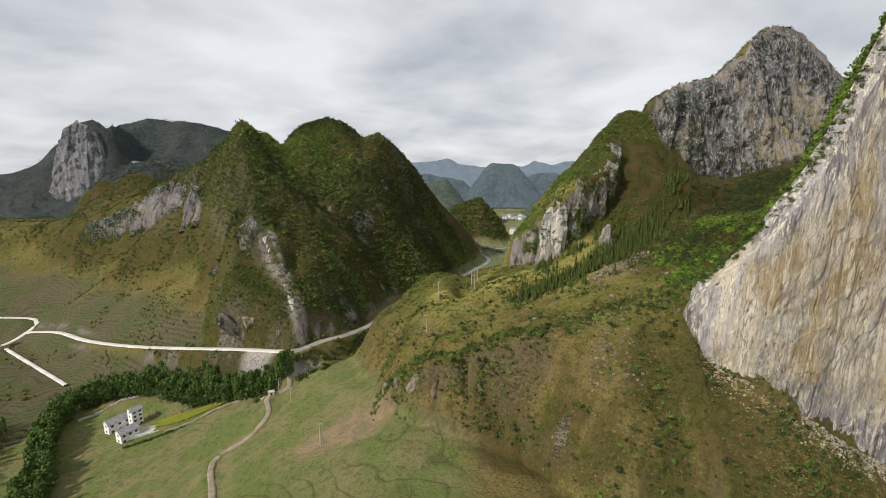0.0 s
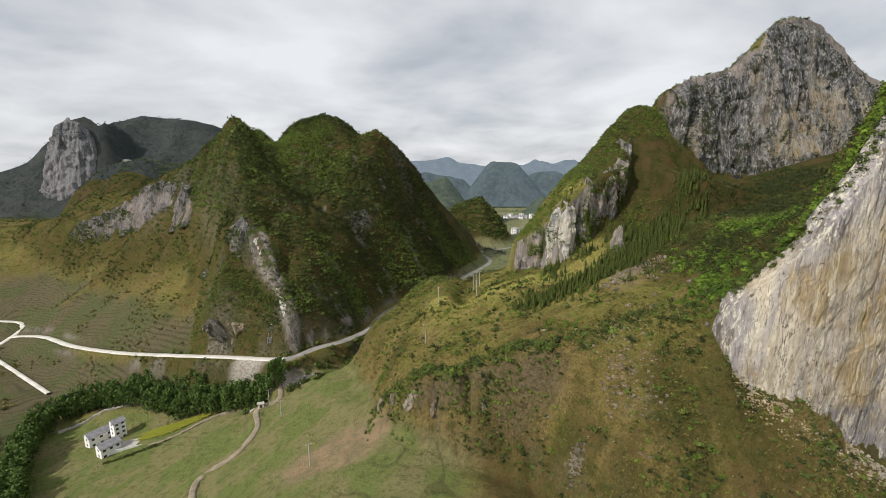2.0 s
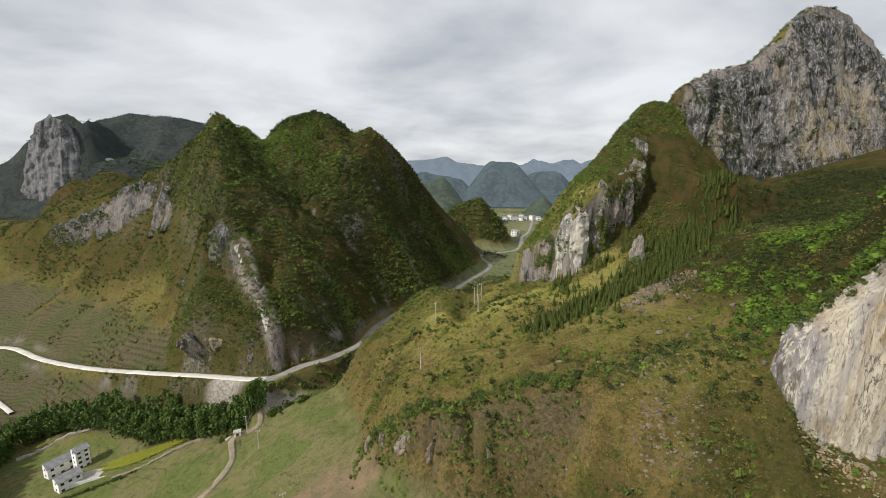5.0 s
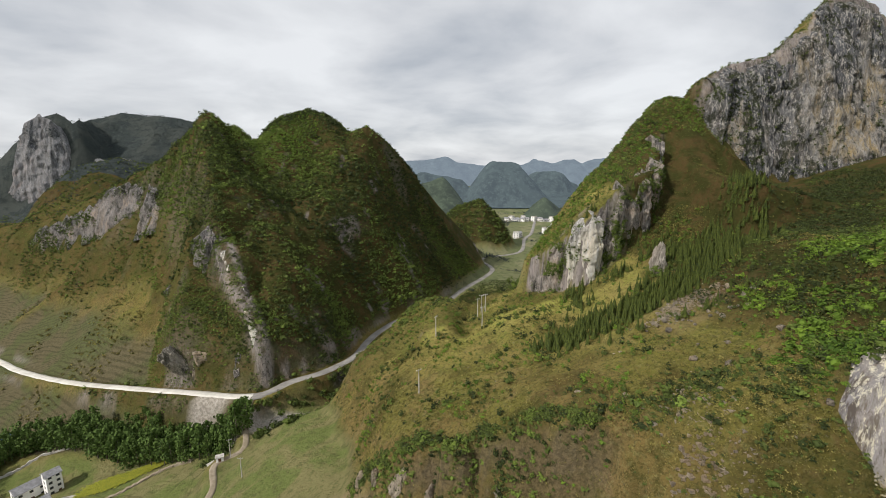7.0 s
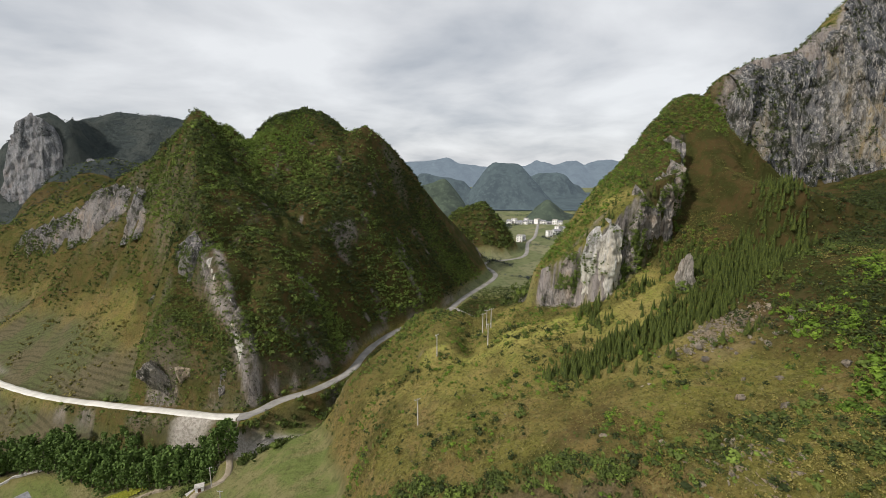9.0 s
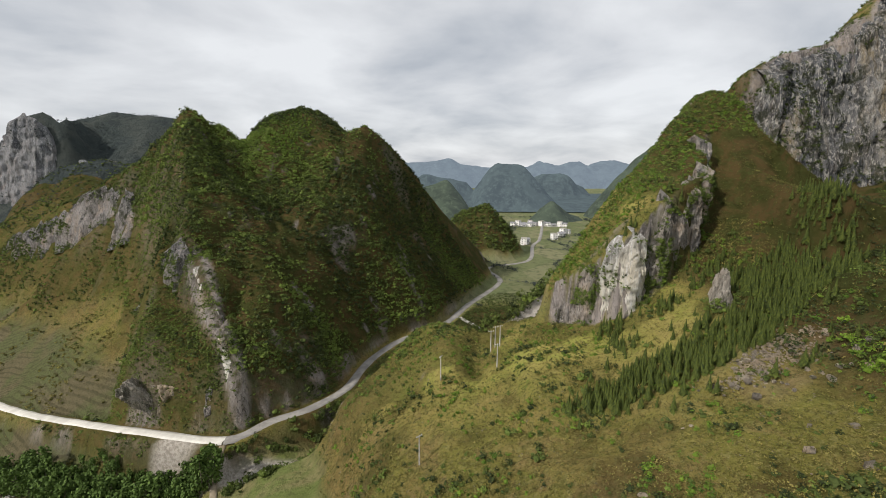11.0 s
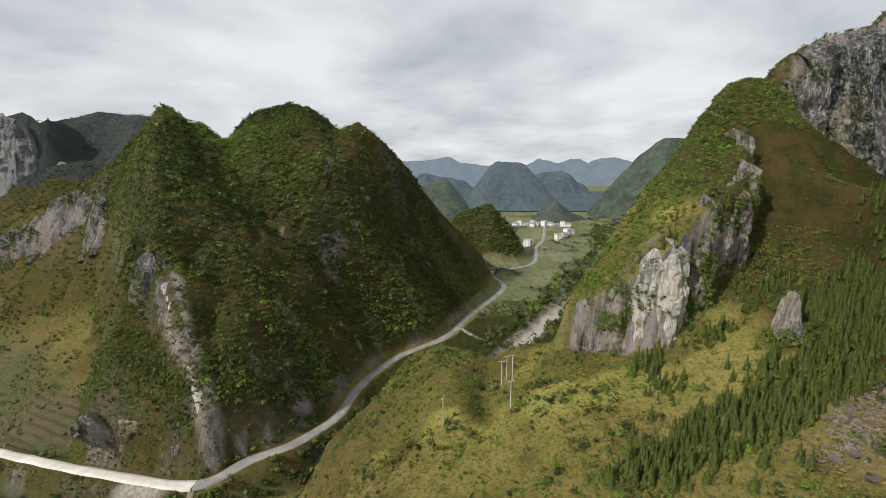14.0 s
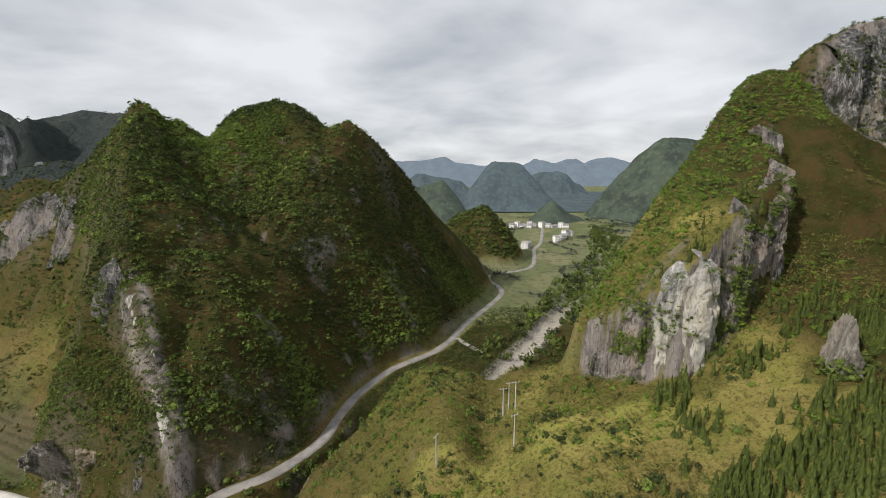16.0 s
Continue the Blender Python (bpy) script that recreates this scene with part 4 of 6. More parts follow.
cliff_wall("cliff_10", "grey and ochre rock ledges high on the distant plateau", across([-470, -430, -395], [575, 570, 580]), -470, -395, 1.4, CLIFF_HAZED,
           foot=lambda x: 104 + 0 * x, top=across([-470, -455, -425, -405, -395], [114, 126, 128, 122, 112]), depth=2.5, seed=440, over=1.0, lean=lambda x: 5 + 0 * x, ragged=3.0)


# ---- distance: hills behind the village, and the last ridges ----
def far_patch(name, label, rows, x0, x1, y0, y1, step, r, mat, seed, base=2.0):
    X, Y = np.meshgrid(np.arange(x0, x1, step), np.arange(y0, y1, step))
    wx, wy = X + 14 * fbm(X, Y, 90, 3, seed), Y + 14 * fbm(X, Y, 90, 3, seed + 9)
    Z = np.full(X.shape, -60.0)
    for line in rows:
        Z = np.maximum(Z, ridge(wx, wy, line, r) + 5 * fbm(X, Y, 50, 5, seed + 3))
    Z = smax(Z, base - 4 + 0 * X, 4)
    me = quick_mesh(name, np.stack([X.ravel(), Y.ravel(), Z.ravel()], 1), grid_faces(*X.shape), [mat], True)
    return tagged(new(name, me), label, "hills", kind="structure")


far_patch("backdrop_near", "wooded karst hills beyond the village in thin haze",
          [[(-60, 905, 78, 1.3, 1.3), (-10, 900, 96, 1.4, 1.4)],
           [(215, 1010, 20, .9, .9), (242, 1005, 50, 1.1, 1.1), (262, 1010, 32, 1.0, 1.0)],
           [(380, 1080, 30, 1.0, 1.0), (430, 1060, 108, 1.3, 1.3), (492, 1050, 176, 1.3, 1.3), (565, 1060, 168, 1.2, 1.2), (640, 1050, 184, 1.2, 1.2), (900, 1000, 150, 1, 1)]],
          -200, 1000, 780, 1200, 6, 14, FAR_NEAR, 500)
# floor raised above the ground so its painted haze covers the far plain
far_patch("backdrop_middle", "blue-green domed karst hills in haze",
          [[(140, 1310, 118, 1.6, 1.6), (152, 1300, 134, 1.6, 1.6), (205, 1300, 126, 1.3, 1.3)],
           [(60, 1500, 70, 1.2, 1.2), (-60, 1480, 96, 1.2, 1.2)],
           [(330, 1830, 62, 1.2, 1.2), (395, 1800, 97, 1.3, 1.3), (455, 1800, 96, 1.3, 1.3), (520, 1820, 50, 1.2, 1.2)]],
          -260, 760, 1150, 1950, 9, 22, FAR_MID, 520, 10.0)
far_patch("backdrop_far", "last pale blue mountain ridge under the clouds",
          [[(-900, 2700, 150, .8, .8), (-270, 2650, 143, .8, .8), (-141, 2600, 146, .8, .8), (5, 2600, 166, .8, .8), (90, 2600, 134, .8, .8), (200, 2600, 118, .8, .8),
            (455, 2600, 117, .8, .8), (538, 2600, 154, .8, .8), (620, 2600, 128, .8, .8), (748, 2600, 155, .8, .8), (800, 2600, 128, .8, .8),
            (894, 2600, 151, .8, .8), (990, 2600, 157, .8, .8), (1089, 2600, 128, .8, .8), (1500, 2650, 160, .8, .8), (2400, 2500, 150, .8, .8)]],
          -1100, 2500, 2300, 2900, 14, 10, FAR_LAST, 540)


# ---- roads ----
def ribbon(name, label, line, width, mat, lift=0.25, step=3.0, category="road"):
    p = [np.array(q) for q in line]
    pts = [p[0]]
    for a, b in zip(p, p[1:]):
        n = max(1, int(np.linalg.norm(b - a) / step))
        pts += [a + (b - a) * k / n for k in range(1, n + 1)]
    c = np.array(pts)
    t = np.gradient(c[:, :2], axis=0)
    t /= np.linalg.norm(t, axis=1)[:, None]
    side = np.stack([t[:, 1], -t[:, 0]], 1)
    V = []
    for off, dz in ((-0.56, -0.9), (-0.5, 0.0), (-0.18, 0.10), (0.18, 0.10), (0.5, 0.0), (0.56, -0.9)):
        w = width * (1 + 0.06 * np.sin(np.arange(len(c)) * 0.9 + 7 * off))
        V.append(np.stack([c[:, 0] + side[:, 0] * off * w, c[:, 1] + side[:, 1] * off * w, c[:, 2] + lift + dz], 1))
    V = np.stack(V, 1).reshape(-1, 3)
    me = quick_mesh(name, V, grid_faces(len(c), 6), [mat], True)
    return tagged(new(name, me), label, category, kind="structure")


cutat = [i for i, q in enumerate(MAIN_ROAD) if q[0] > -104][0]
ribbon("road_1", "white concrete road winding past the terraced fields", MAIN_ROAD[:cutat + 1], 5.0, CONCRETE_ROAD)
ribbon("road_2", "grey paved road along the foot of the mountain", MAIN_ROAD[cutat:], 5.2, ASPHALT, 0.24)
ribbon("road_3", "white concrete side road at the field edge", SIDE_ROAD, 4.2, CONCRETE_ROAD, 0.28)
ribbon("track", "pale dirt farm track across the meadow", TRACK, 2.8, DIRT, 0.26)
path = [(x, y, float(height(np.array([x]), np.array([y]))[0]) + 0.3) for x, y in zip(np.linspace(-417, -300, 70), np.linspace(327, 259, 70))]
ribbon("footpath", "straight white concrete field path", path, 2.8, CONCRETE_ROAD, 1.1)


# ---- scrub and woods ----
rng = np.random.default_rng(7)


def clump_template(leaves, seed, core=True):
    """A bush of unit size: a few uneven lobes of loose leaf sprays, some over a small dark core. Triangles only."""
    g = np.random.default_rng(seed)
    V, F = [], []
    if core:
        bm = bmesh.new()
        bmesh.ops.create_icosphere(bm, subdivisions=1, radius=0.30)
        idx = {}
        for i, v in enumerate(bm.verts):
            idx[v] = i
            V.append(np.array(v.co) * g.uniform(0.6, 1.15) * (1.1, 1.1, 0.9) + (0, 0, 0.22))
        F += [[idx[v] for v in f.verts] for f in bm.faces]
        bm.free()
    lobes = [(np.array((g.normal(0, 0.22), g.normal(0, 0.22), g.uniform(0.15, 0.45))), g.uniform(0.18, 0.34)) for _ in range(int(g.integers(3, 6)))]
    for _ in range(leaves):
        m, r = lobes[int(g.integers(0, len(lobes)))]
        d = g.normal(size=3)
        d[2] = abs(d[2]) - 0.25
        d /= np.linalg.norm(d)
        c = m + d * r * g.uniform(0.75, 1.2)
        f = d + g.normal(0, 0.35, 3)
        f /= np.linalg.norm(f)
        a = np.cross(f, g.normal(size=3))
        a /= np.linalg.norm(a)
        b = np.cross(f, a)
        s, t = g.uniform(0.08, 0.17), g.uniform(0.06, 0.14)
        i = len(V)
        V += [c - a * s, c + b * t + f * 0.05, c + a * s, c - b * t + f * 0.05]
        F += [[i, i + 1, i + 2], [i, i + 2, i + 3]]
    return np.array(V), np.array(F)


def scatter(name, label, category, pts, sizes, tones, templates, mat, tall=1.0):
    """Many bushes in one mesh, each turned and sized by itself."""
    vs, fs, ts, base = [], [], [], 0
    pick = rng.integers(0, len(templates), len(pts))
    for k, (tv, tf) in enumerate(templates):
        q = np.where(pick == k)[0]
        if not len(q):
            continue
        ang = rng.uniform(0, 6.283, len(q))
        c, s = np.cos(ang)[:, None], np.sin(ang)[:, None]
        sz = sizes[q][:, None]
        wide = sz * rng.uniform(0.85, 1.25, (len(q), 1))
        x = (tv[:, 0] * c - tv[:, 1] * s) * wide + pts[q, 0:1]
        y = (tv[:, 0] * s + tv[:, 1] * c) * wide + pts[q, 1:2]
        z = tv[:, 2] * sz * tall * rng.uniform(0.85, 1.2, (len(q), 1)) + pts[q, 2:3]
        n = len(tv)
        vs.append(np.stack([x, y, z], 2).reshape(-1, 3))
        fs.append((tf[None] + (np.arange(len(q)) * n)[:, None, None]).reshape(-1, 3) + base)
        ts.append(np.repeat(tones[q], n))
        base += n * len(q)
    me = quick_mesh(name, np.concatenate(vs), np.concatenate(fs), [mat], False, {"tone": np.concatenate(ts)})
    return tagged(new(name, me), label, category, kind="stuff")


def ground_z(x, y):
    """Height of the land's surface, between its grid lines."""
    x, y = np.asarray(x, float), np.asarray(y, float)
    i, j = np.clip(np.searchsorted(gy, y) - 1, 0, len(gy) - 2), np.clip(np.searchsorted(gx, x) - 1, 0, len(gx) - 2)
    u, v = (x - gx[j]) / (gx[j + 1] - gx[j]), (y - gy[i]) / (gy[i + 1] - gy[i])
    return (GZ[i, j] * (1 - u) + GZ[i, j + 1] * u) * (1 - v) + (GZ[i + 1, j] * (1 - u) + GZ[i + 1, j + 1] * u) * v


def slope_at(x, y):
    return np.hypot(ground_z(x + 2, y) - ground_z(x - 2, y), ground_z(x, y + 2) - ground_z(x, y - 2)) / 4


def sow(n, x0, x1, y0, y1, keep, sink=0.12):
    """Random places in a rectangle that keep() accepts with the given likelihood."""
    x, y = rng.uniform(x0, x1, n), rng.uniform(y0, y1, n)
    z = ground_z(x, y)
    ok = rng.uniform(0, 1, n) < keep(x, y, z)
    x, y, z = x[ok], y[ok], z[ok]
    d, _ = line_field(x, y, MAIN_ROAD)
    e, _ = line_field(x, y, TRACK)
    ok = (d > 4.2) & (e > 2.6)
    return np.stack([x[ok], y[ok], z[ok] - sink], 1)


THICK = [clump_template(26, k) for k in range(5)]
THIN = [clump_template(14, 20 + k, False) for k in range(5)]
FAR_BUSH = [clump_template(16, 40 + k, k % 2 == 0) for k in range(6)]
TUFT = [clump_template(7, 60 + k, False) for k in range(5)]


def hill(x, y, z):
    return z - valley_floor(x, y)


def wood_west(x, y, z):
    gap = ramp(fbm(x, y, 34, 4, 91), 0.5, -0.1)
    west = ramp(98 * (y - 383) + 149 * (x + 200), 600, -600)
    thin = 1 - west * (0.9 - 0.85 * ramp(z + 14 * fbm(x, y, 25, 3, 157), 62, 88) - 0.25 * ramp(fbm(x, y, 20, 3, 107), 0.1, 0.5))
    return ramp(hill(x, y, z), 3, 9) * (x < road_line(y) - 6) * (0.3 + 0.7 * gap) * ramp(slope_at(x, y), 3.6, 2.8) * thin


p = sow(46000, -250, 60, 225, 480, wood_west)
scatter("mountain_scrub", "dense dark green scrub and small trees on the mountain", "shrubs", p, rng.uniform(1.5, 3.4, len(p)) * (1 + 0.6 * (rng.uniform(0, 1, len(p)) > 0.88)),
        np.clip(0.42 + 0.7 * fbm(p[:, 0], p[:, 1], 36, 4, 93) + rng.normal(0, 0.36, len(p)), 0, 1), FAR_BUSH, LEAF_DARK)
p = sow(15000, -250, 60, 225, 480, lambda x, y, z: np.maximum(wood_west(x, y, z), 0.6 * ramp(hill(x, y, z), 3, 9) * (x < road_line(y) - 6)))
scatter("mountain_undergrowth", "low dark green undergrowth on the mountain", "shrubs", p, rng.uniform(1.0, 2.2, len(p)),
        np.clip(rng.normal(0.3, 0.3, len(p)), 0, 1), THIN, LEAF_DARK)
p = sow(1500, -175, -95, 380, 440, lambda x, y, z: ramp(np.hypot(x + 145, (y - 405) * 0.8), 40, 16))
scatter("saddle_bushes", "bright green bushes in the saddle between the peaks", "shrubs", p, rng.uniform(1.6, 3.0, len(p)),
        np.clip(rng.normal(0.5, 0.3, len(p)), 0, 1), FAR_BUSH, LEAF_BRIGHT)
p = sow(6500, -520, -235, 330, 620, wood_west)
scatter("shoulder_scrub", "dark green scrub on the rocky mountain shoulder", "shrubs", p, rng.uniform(1.6, 3.6, len(p)),
        np.clip(rng.normal(0.4, 0.3, len(p)), 0, 1), FAR_BUSH, LEAF_DARK)
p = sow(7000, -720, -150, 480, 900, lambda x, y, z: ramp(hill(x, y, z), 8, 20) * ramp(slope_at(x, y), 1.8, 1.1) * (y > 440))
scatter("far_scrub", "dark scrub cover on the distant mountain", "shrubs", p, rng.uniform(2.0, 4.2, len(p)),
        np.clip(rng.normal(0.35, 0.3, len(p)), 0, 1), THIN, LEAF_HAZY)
p = sow(1600, 0, 95, 590, 690, lambda x, y, z: ramp(hill(x, y, z), 4, 12))
scatter("hillock_scrub", "dark green woods on the small round hill by the road", "shrubs", p, rng.uniform(3.0, 6.0, len(p)),
        np.clip(rng.normal(0.3, 0.3, len(p)), 0, 1), FAR_BUSH, LEAF_DARK)
p = sow(15000, -230, -95, 235, 330, lambda x, y, z: ramp(hill(x, y, z), 3, 9) * ramp(98 * (y - 383) + 149 * (x + 200), 600, -600) * (0.1 + 0.9 * ramp(fbm(x, y, 18, 4, 109), 0.0, 0.4)))
scatter("west_slope_scrub", "olive green scrub on the grassy west slope", "shrubs", p, rng.uniform(0.9, 2.2, len(p)),
        np.clip(rng.normal(0.8, 0.3, len(p)), 0, 1), THIN, LEAF_DARK)
p = sow(26000, -560, -200, 280, 520, lambda x, y, z: ramp(hill(x, y, z), 3, 9) * ramp(98 * (y - 383) + 149 * (x + 200), 600, -600) * (0.12 + 0.88 * ramp(fbm(x, y, 20, 4, 111), -0.05, 0.4)))
scatter("west_grass_scrub", "green and olive bushes below the shoulder cliff", "shrubs", p, rng.uniform(1.2, 3.8, len(p)),
        np.clip(rng.normal(0.4, 0.35, len(p)), 0, 1), FAR_BUSH, LEAF_DARK)


p = sow(5000, -165, -60, 222, 262, lambda x, y, z: (hill(x, y, z) > 1) * (z < 40) * (x < road_line(y) - 5) * (0.15 + 0.85 * ramp(fbm(x, y, 9, 3, 163), -0.1, 0.35)))
scatter("foot_bushes", "dark green bushes at the rocky foot of the mountain", "shrubs", p, rng.uniform(0.9, 2.4, len(p)),
        np.clip(rng.normal(0.4, 0.35, len(p)), 0, 1), FAR_BUSH, LEAF_DARK)
p = sow(20000, -720, -150, 290, 640, lambda x, y, z: ramp(z, -16, 2) * (hill(x, y, z) < 9) * (0.2 + 0.8 * ramp(fbm(x, y, 24, 4, 171), -0.2, 0.3)))
scatter("hillside_scrub", "dark green scrub on the hillside above the terraces", "shrubs", p, rng.uniform(1.2, 3.4, len(p)),
        np.clip(rng.normal(0.35, 0.3, len(p)), 0, 1), THIN, LEAF_DARK)
p = sow(9000, -480, -150, 250, 470, lambda x, y, z: ramp(hill(x, y, z), 1, 5) * (z < 70) * ramp(98 * (y - 383) + 149 * (x + 200), 600, -600))
scatter("west_tussocks", "dry olive tussocks over the grassy mountain slope", "shrubs", p, rng.uniform(0.9, 2.6, len(p)),
        np.clip(0.28 + 0.5 * fbm(p[:, 0], p[:, 1], 20, 3, 165) + rng.normal(0, 0.35, len(p)), 0, 1), TUFT, LEAF_DRY)


def flank(x, y, z):
    s = y - face_line(x)
    return (s > 2) * (z > 70) * ramp(y - 0.57 * x, 150, 196) * (x < 165)


p = sow(8500, 36, 165, 200, 300, flank)
scatter("flank_scrub", "fresh green scrub on the steep hill flank", "shrubs", p, rng.uniform(0.9, 2.3, len(p)),
        np.clip(0.52 + 0.45 * fbm(p[:, 0], p[:, 1], 20, 2, 113) + rng.normal(0, 0.25, len(p)), 0, 1), FAR_BUSH, LEAF_DARK)
p = sow(5000, 38, 170, 200, 300, flank)
scatter("flank_grass", "dry olive tussocks on the steep hill flank", "shrubs", p, rng.uniform(0.7, 1.8, len(p)),
        np.clip(rng.normal(0.5, 0.3, len(p)), 0, 1), THIN, LEAF_DRY)

def hang(name, n, size, seed, lo=0.0, hi=0.5):
    """Places on a cliff where scrub has taken hold: patches, more of them near rim and foot."""
    c = CLIFF_POINTS[name]
    i, j = rng.integers(0, int(0.94 * c.shape[0]), n), rng.integers(0, c.shape[1], n)
    p, v = c[i, j], i / c.shape[0]
    edge = np.maximum(ramp(v, 0.78, 0.98), ramp(v, 0.25, 0.08))
    ok = rng.uniform(0, 1, n) < np.maximum(ramp(fbm(p[:, 0] + p[:, 1], p[:, 2], size, 3, seed), lo, hi), 0.8 * edge)
    return p[ok] + (0, -0.3, -0.5)


p = np.concatenate([hang("cliff_6", 5200, 14, 131, -0.15, 0.3), hang("cliff_7", 1900, 10, 133, -0.2, 0.35), hang("cliff_9", 220, 5, 135, 0.3, 0.7), hang("cliff_12", 700, 6, 149, -0.1, 0.3)])
scatter("crag_scrub", "dark green scrub clinging to the mountain crags", "shrubs", p, rng.uniform(1.0, 2.6, len(p)),
        np.clip(rng.normal(0.4, 0.3, len(p)), 0, 1), FAR_BUSH, LEAF_DARK)
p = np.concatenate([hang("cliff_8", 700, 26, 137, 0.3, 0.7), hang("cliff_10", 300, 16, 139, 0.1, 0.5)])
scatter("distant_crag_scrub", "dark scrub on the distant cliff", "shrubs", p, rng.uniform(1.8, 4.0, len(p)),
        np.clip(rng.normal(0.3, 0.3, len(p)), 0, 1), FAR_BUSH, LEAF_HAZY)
p = np.concatenate([hang("cliff_4", 6000, 7, 141, -0.1, 0.3), hang("cliff_5", 1600, 6, 143, -0.2, 0.2), hang("cliff_3", 420, 5, 145, 0.3, 0.7)])
scatter("ledge_scrub", "olive scrub hanging on the rock ledges", "shrubs", p, rng.uniform(0.7, 2.0, len(p)),
        np.clip(rng.normal(0.5, 0.3, len(p)), 0, 1), FAR_BUSH, LEAF_DARK)
p = hang("cliff_2", 4200, 26, 147, 0.0, 0.5)
scatter("high_ledge_scrub", "dark scrub clinging to the high cliff", "shrubs", p, rng.uniform(0.8, 2.2, len(p)),
        np.clip(rng.normal(0.15, 0.2, len(p)), 0, 1), FAR_BUSH, LEAF_DARK)
p = sow(3000, 148, 330, 268, 325, lambda x, y, z: ramp(y - high_rim(x), -6, 1) * ramp(y - high_rim(x), 18, 8))
scatter("rim_scrub", "dark scrub along the high cliff rim", "shrubs", p, rng.uniform(1.0, 2.6, len(p)),
        np.clip(rng.normal(0.3, 0.3, len(p)), 0, 1), FAR_BUSH, LEAF_DARK)
p = sow(2600, 38, 160, 205, 300, flank)
scatter("flank_shrubs", "yellow-green young shrubs on the hill flank", "shrubs", p, rng.uniform(1.0, 2.2, len(p)),
        np.clip(rng.normal(0.4, 0.3, len(p)), 0, 1), THICK, LEAF_BRIGHT)


def crest(x, y, z):
    """The bushy back of the near cliff."""
    s = y - cliff_line(x)
    return (x > 80) * (s > 0.5) * np.maximum(ramp(s, 26, 14) * ramp(x, 80, 88), 0.5 * ramp(fbm(x, y, 26, 4, 95), 0.1, 0.35) * ramp(s, 80, 50)) * np.maximum(0.08 + 0.92 * ramp(fbm(x, y, 9, 4, 161), -0.15, 0.3), ramp(s, 22, 12))


p = sow(15000, 84, 225, 82, 250, lambda x, y, z: (y - cliff_line(x) > 8) * ramp(x, 84, 100) * ramp(y - 0.7 * np.maximum(x - 110, 0), 190, 172) * (y < 258) * (0.35 + 0.65 * ramp(fbm(x, y, 26, 3, 115), -0.3, 0.3)))
scatter("back_slope_scrub", "dark green scrub on the slope behind the cliff", "shrubs", p, rng.uniform(1.2, 3.0, len(p)),
        np.clip(-0.02 + 0.4 * fbm(p[:, 0], p[:, 1], 30, 3, 169) + rng.normal(0, 0.25, len(p)), 0, 1), THIN, LEAF_DARK)
p = sow(6500, 74, 170, 196, 275, lambda x, y, z: (y - face_line(x) < -2) | (x > 122))
scatter("bowl_scrub", "brown and olive scrub in the steep meadow", "shrubs", p, rng.uniform(0.6, 1.8, len(p)),
        np.clip(rng.normal(0.0, 0.22, len(p)), 0, 1), TUFT, LEAF_DRY)
p = sow(17000, 78, 175, 80, 190, crest)
scatter("crest_bushes", "bright green bushes along the cliff top and its back slope", "shrubs", p, rng.uniform(0.8, 1.7, len(p)) * (1 + 1.1 * (rng.uniform(0, 1, len(p)) > 0.8)),
        np.clip(0.45 + 0.6 * fbm(p[:, 0], p[:, 1], 14, 3, 97) + rng.normal(0, 0.25, len(p)), 0, 1), THICK, LEAF_BRIGHT)


c = CLIFF_POINTS["cliff_1"]
i, j = rng.integers(int(0.975 * c.shape[0]), c.shape[0], 900), rng.integers(0, c.shape[1], 900)
p = c[i, j] + rng.normal(0, 0.8, (900, 3)) * (1, 1, 0.3) - (0, 0, 0.7)
scatter("rim_bushes", "dark green and brown bushes along the rim of the tan cliff", "shrubs", p, rng.uniform(0.8, 2.4, len(p)),
        np.clip(rng.normal(0.3, 0.3, len(p)), 0, 1), FAR_BUSH, LEAF_DARK)


def slope_scrub(x, y, z):
    d = fbm(x, y, 22, 4, 99)
    return (hill(x, y, z) > 4) * (x > road_line(y) + 6) * (0.25 + 0.75 * ramp(d, -0.3, 0.5)) * ((z < 100) | (y < 190)) * (1 - ramp(y - face_line(x), -1, 2) * (x < 122) * (x > 38))


p = np.concatenate([sow(62000, -60, 150, 64, 246, slope_scrub), sow(18000, 10, 150, 46, 104, slope_scrub)])
scatter("slope_scrub", "olive and brown low scrub scattered over the grassy slope", "shrubs", p, rng.uniform(0.5, 1.6, len(p)),
        np.clip(0.5 + 0.5 * fbm(p[:, 0], p[:, 1], 25, 3, 117) - 0.1 * ramp(p[:, 1] - np.interp(p[:, 0], [-10, 10, 28, 84, 110], [119, 112, 92, 92, 105]), 2, -6) + rng.normal(0, 0.4, len(p)), 0, 1), TUFT, LEAF_DRY)
p = sow(16000, -60, 200, 64, 262, lambda x, y, z: slope_scrub(x, y, z) * (0.12 + ramp(fbm(x, y, 13, 4, 101), 0.0, 0.5)))
p = np.concatenate([p, sow(8000, 5, 150, 44, 110, lambda x, y, z: slope_scrub(x, y, z) * (0.15 + ramp(fbm(x, y, 10, 4, 167), -0.1, 0.4)))])
scatter("slope_bushes", "dark green bushes in patches on the grassy slope", "shrubs", p, rng.uniform(0.7, 1.7, len(p)) * (1 + 0.9 * (rng.uniform(0, 1, len(p)) > 0.85)),
        np.clip(rng.normal(0.18, 0.35, len(p)), 0, 1), THICK, LEAF_DARK)
p = sow(7500, -50, 130, 48, 240, lambda x, y, z: slope_scrub(x, y, z) * (0.06 + ramp(fbm(x, y, 15, 3, 103), 0.15, 0.6)))
